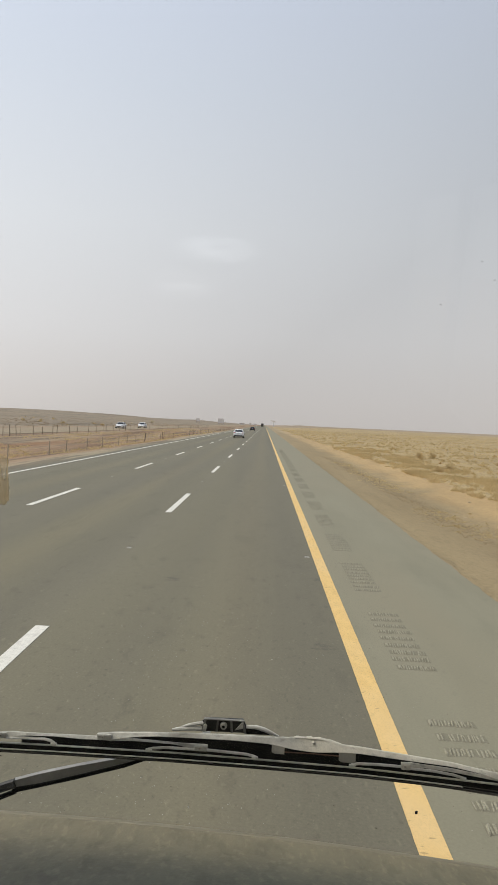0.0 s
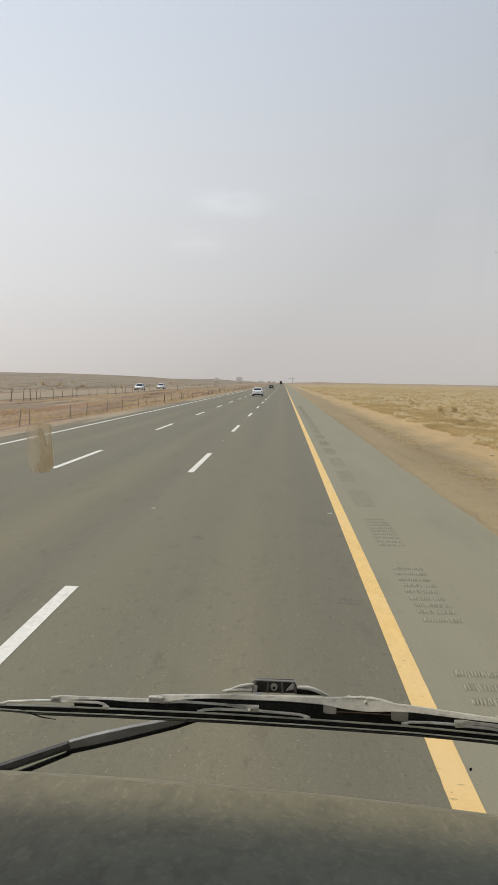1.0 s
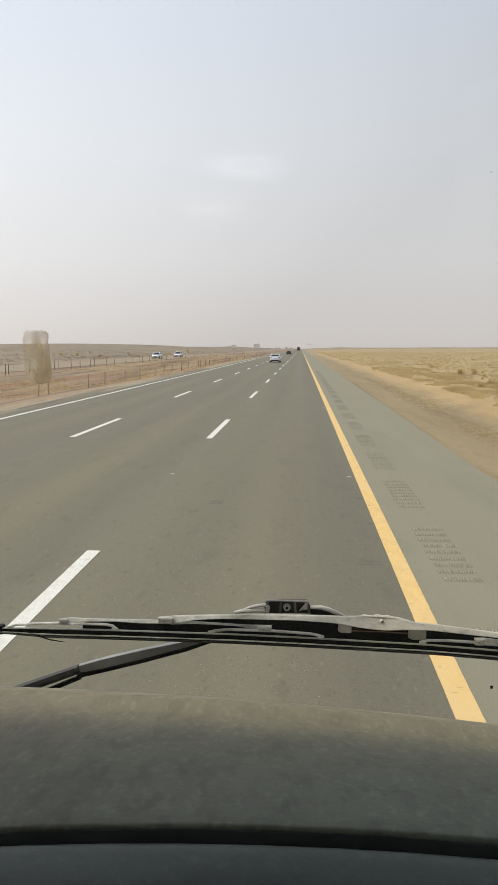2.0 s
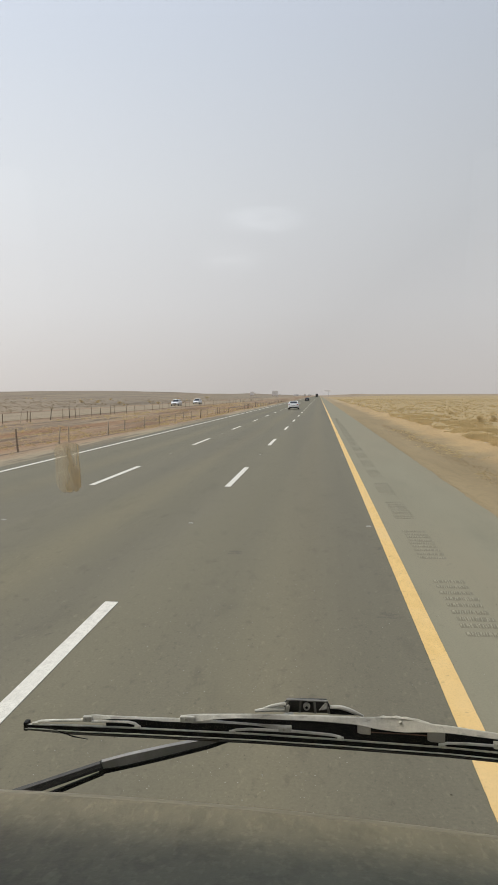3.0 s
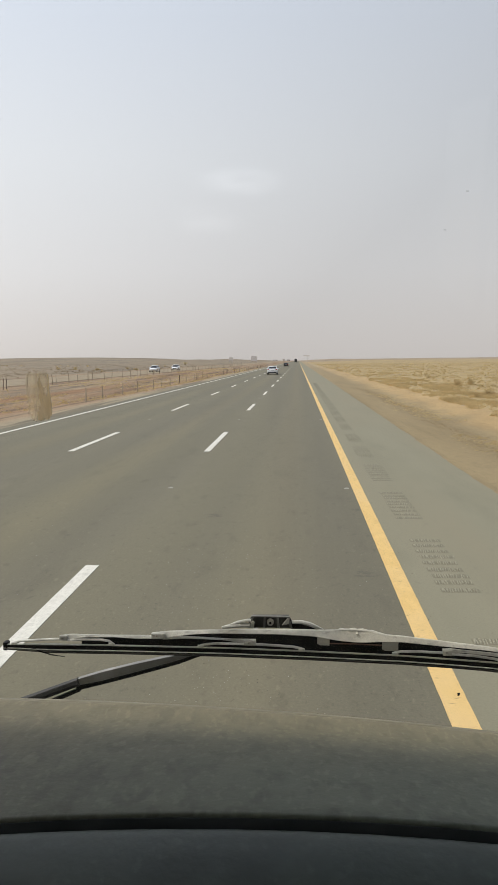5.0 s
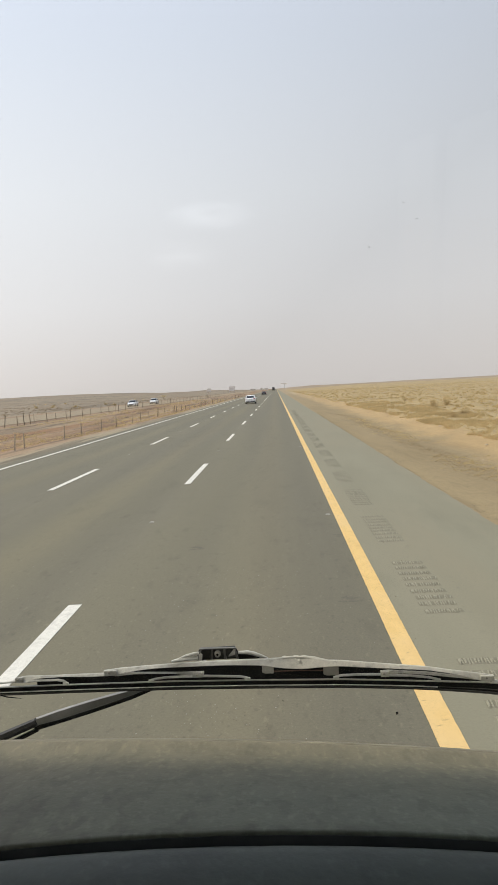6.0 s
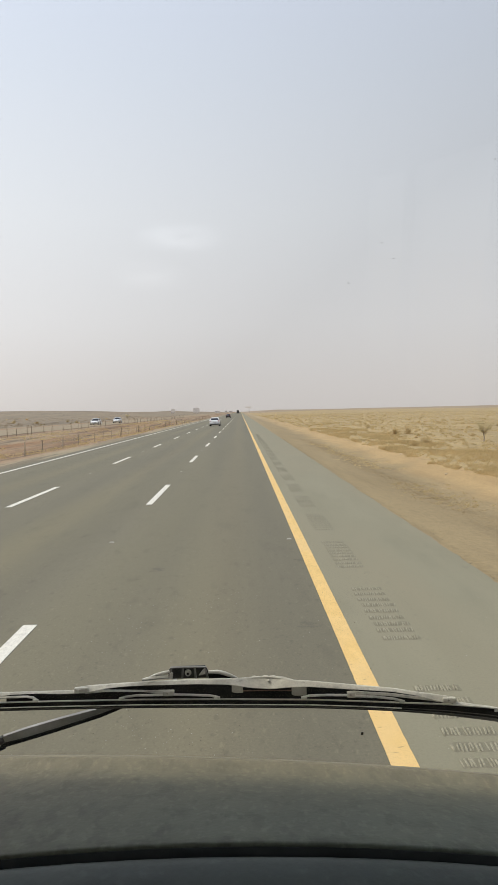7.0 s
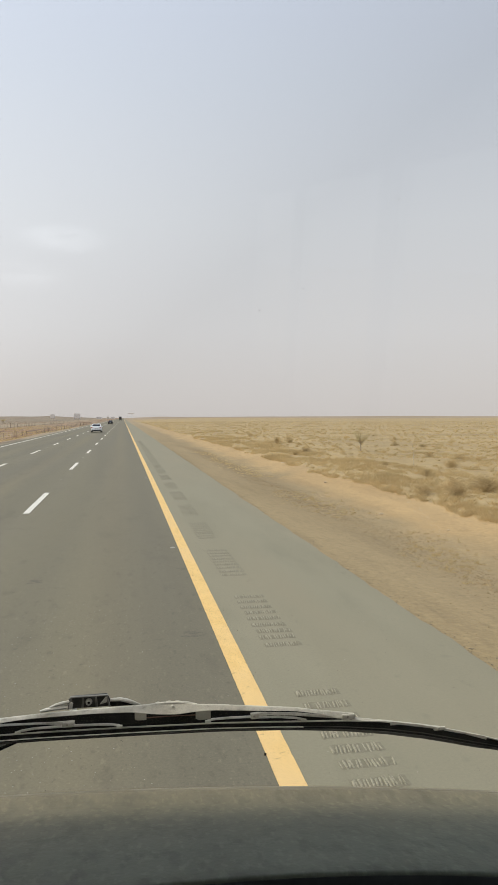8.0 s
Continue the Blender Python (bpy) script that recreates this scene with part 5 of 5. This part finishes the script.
def scatter(name, label, spots, material):
    verts, faces = [], []
    for x, y, z, s in spots:
        n = len(verts)
        for dx, dy, dz in ((1, 0, 0), (-1, 0, 0), (0, 1, 0), (0, -1, 0), (0, 0, 0.8), (0, 0, -0.8)):
            verts.append((x + s * dx * q.uniform(0.7, 1.3), y + s * dy * q.uniform(0.7, 1.3), z + s * dz * q.uniform(0.6, 1.1)))
        faces.extend((n + a, n + b, n + c) for a, b, c in ((0, 2, 4), (2, 1, 4), (1, 3, 4), (3, 0, 4), (2, 0, 5), (1, 2, 5), (3, 1, 5), (0, 3, 5)))
    me = bpy.data.meshes.new(name)
    me.from_pydata(verts, [], faces)
    me.materials.append(material)
    return tagged(new(name, me), label, "gravel", kind="stuff")


crumbs = []
for _ in range(2600):
    y = 4 + 60 * q.random() ** 1.5
    s = 0.004 + 0.011 * q.random() ** 3
    x = paved_edge(y) + 0.03 + abs(q.normal()) * 0.14
    crumbs.append((x, y, ground_z(x, y) + 0.2 * s, s))
scatter("asphalt_crumbs", "broken asphalt crumbs along the paved edge", crumbs, M_CRUMB)
lumps = []
for _ in range(14000):
    y = 6 + 60 * q.random() ** 1.4
    x = 6.0 + 0.5 * noise.noise(Vector((0, y * 0.12, 8))) + q.normal() * 0.42
    s = 0.006 + (0.012 + 0.024 * max(0.0, noise.noise(Vector((x * 0.8, y * 0.5, 3))))) * q.random() ** 2.5
    lumps.append((x, y, ground_z(x, y) + 0.2 * s, s))
scatter("gravel_windrow", "line of pushed-up earth lumps along the verge", lumps, M_STONE)
grit = []
for _ in range(2600):
    y, x = 3.4 + 16 * q.random() ** 1.3, -7.5 + 11.0 * q.random()
    s = 0.0018 + 0.0048 * q.random() ** 4
    grit.append((x, y, 0.5 * s, s))
for _ in range(1300):
    y, x = 3.5 + 6 * q.random() ** 1.4, -0.75 + 0.42 * q.normal()
    s = 0.0016 + 0.0042 * q.random() ** 3
    grit.append((x, y, 0.4 * s, s))
scatter("pale_grit", "pale loose grit scattered on the asphalt", grit[::2], M_STUD)
scatter("dark_grit", "dark loose grit scattered on the asphalt", grit[1::2], M_GRIT)

# ---- marks on the road ----


def dash_mesh(w, length):
    bm = bmesh.new()
    box(bm, -w / 2, w / 2, -length / 2, length / 2, -0.01, 0.006)
    return mesh_of("lane_dash", bm, M_WHITE)


dash_near = dash_mesh(0.16, 5.05)
for x in (X_DASH_A, X_DASH_B):
    y = 5.6 - 15.65
    while y < 640:
        ob = new("lane_dash", dash_near)
        ob.parent = road
        ob.location = (x, y, 0)
        y += 15.65


def bar_mesh(seed, w0=1.505, w1=1.885):
    """One row of close raised ribs pressed into the shoulder, leaning and worn unevenly."""
    g = random.Random(seed)
    bm = bmesh.new()
    x = w0
    while x < w1:
        h, w = g.uniform(0.006, 0.013), g.uniform(0.007, 0.012)
        a, c, lean = g.uniform(-0.080, -0.050), g.uniform(0.045, 0.078), g.uniform(-0.004, 0.024)
        if g.random() > 0.07:
            loft(bm, [[(x + t * lean - w, y, -0.005), (x + t * lean + w, y, -0.005), (x + t * lean + w * 0.45, y, z), (x + t * lean - w * 0.45, y, z)]
                      for t, y, z in ((0, a, 0.001), (0.2, a + 0.015, h), (0.8, c - 0.015, h * 0.9), (1, c, 0.001))])
        x += g.uniform(0.023, 0.032)
    return mesh_of("rumble_bar", bm, M_RUMBLE)


def rib_shade_mesh(seed, w0=1.495, w1=1.90):
    """A flat darker patch under a row of ribs, painted as the shade between them, with a ragged rim."""
    g = random.Random(seed)
    bm = bmesh.new()
    xs = [w0 + (w1 - w0) * k / 16 for k in range(17)]
    loft(bm, [[(x, g.uniform(-0.082, -0.060), 0.0012), (x, g.uniform(-0.082, -0.060), -0.004), (x, g.uniform(0.05, 0.075), -0.004), (x, g.uniform(0.05, 0.075), 0.0012)] for x in xs])
    return mesh_of("groove", bm, M_RIBSHADE)


rib_shades = [rib_shade_mesh(30 + k) for k in range(4)]
bars = [bar_mesh(k) for k in range(7)]
for k in range(-1, 20):
    for j in range(9):
        ob = new("rumble_bar", rnd.choice(bars))
        ob.parent = shoulder
        ob.matrix_basis = pose(rnd.uniform(-0.012, 0.012), 7.38 + 3.45 * k + 0.26 * j, 0, 0, 0, rnd.uniform(-1, 1))
        shade_patch = new("groove", rnd.choice(rib_shades))
        shade_patch.parent = ob

bm = bmesh.new()
loft(bm, [[(-s, -s * 0.9, z), (s, -s * 0.9, z), (s, s * 0.9, z), (-s, s * 0.9, z)] for s, z in ((0.045, -0.005), (0.042, 0.005), (0.028, 0.014))])
stud = mesh_of("road_stud", bm, M_STUD)
for k in range(-1, 16):
    for x in (X_EDGE - 0.20, X_DASH_A, X_DASH_B):
        ob = new("road_stud", stud)
        ob.parent = road
        ob.location = (x, 13.3 + 15.65 * k, 0)


def blot_mesh(seed):
    """A ragged dark stain, flat on the asphalt, broken into a few pieces."""
    g = random.Random(seed)
    bm = bmesh.new()
    for _ in range(g.randint(5, 10)):
        cx, cy, r = g.gauss(0, 0.06), g.gauss(0, 0.07), g.uniform(0.012, 0.05)
        ring = []
        for k in range(22):
            a = 2 * math.pi * k / 22
            q = r * (1 + 0.7 * noise.noise(Vector((cx * 40 + 1.3 * math.cos(a), cy * 40 + 1.3 * math.sin(a), seed))) + g.uniform(-0.06, 0.06))
            ring.append((cx + 1.5 * q * math.cos(a), cy + q * math.sin(a)))
        loft(bm, [[(x, y, z) for x, y in ring] for z in (-0.002, 0.0005 + 0.0003 * g.random())])
    return mesh_of("stain", bm, M_STAIN)


blots = [blot_mesh(60 + k) for k in range(6)]
for k in range(8):
    ob = new("stain", blots[k % 6])
    ob.parent = road
    ob.matrix_basis = pose(rnd.choice((-0.1, -1.5, -3.9, -5.0, -7.6, 0.5)) + rnd.gauss(0, 0.35), 4.5 + 60 * rnd.random() ** 1.7, 0, 0, 0, rnd.uniform(-25, 25)) @ Matrix.Diagonal((*[rnd.uniform(0.45, 1.0)] * 2, 1, 1))

# ---- thin stakes and pale rocks beyond the verge ----
for x, y, h in ((14.2, 33.0, 1.1), (16.0, 62.0, 1.2), (19.0, 64.0, 1.1)):
    bm = bmesh.new()
    tube(bm, [(0, 0, -0.2), (0.01, 0, h * 0.5), (-0.01, 0.01, h)], [0.016, 0.015, 0.013], 6)
    stake = part("stake", bm, M_STAKE)
    stake.matrix_world = pose(x, y, ground_z(x, y), rnd.uniform(-3, 3), rnd.uniform(-4, 4), 0)
    tagged(stake, "thin pale wooden stake standing in dry grass", "stake", "stakes in the grass")


def rock_mesh(seed):
    g = random.Random(seed)
    bm = bmesh.new()
    bmesh.ops.create_icosphere(bm, subdivisions=2, radius=0.5)
    for v in bm.verts:
        v.co *= 1 + 0.35 * noise.noise(v.co * 2.2 + Vector((seed, 0, 0)))
        v.co.z *= 0.45
    return mesh_of("rock", bm, M_ROCK)


rocks = [rock_mesh(k) for k in range(3)]
for x, y, size in ((6.3, 13.5, 0.13), (7.4, 19.5, 0.18), (6.7, 10.4, 0.10), (8.2, 28.0, 0.22), (6.9, 24.0, 0.12), (8.9, 39.0, 0.24), (7.9, 16.2, 0.10)):
    ob = new("rock", rnd.choice(rocks))
    ob.matrix_world = pose(x, y, ground_z(x, y) + 0.05 * size, 0, 0, rnd.uniform(0, 360)) @ Matrix.Diagonal((size, size * rnd.uniform(0.5, 0.9), size * 0.7, 1))
    tagged(ob, "pale rock lying on the sandy verge", "rock", "rocks on the verge")
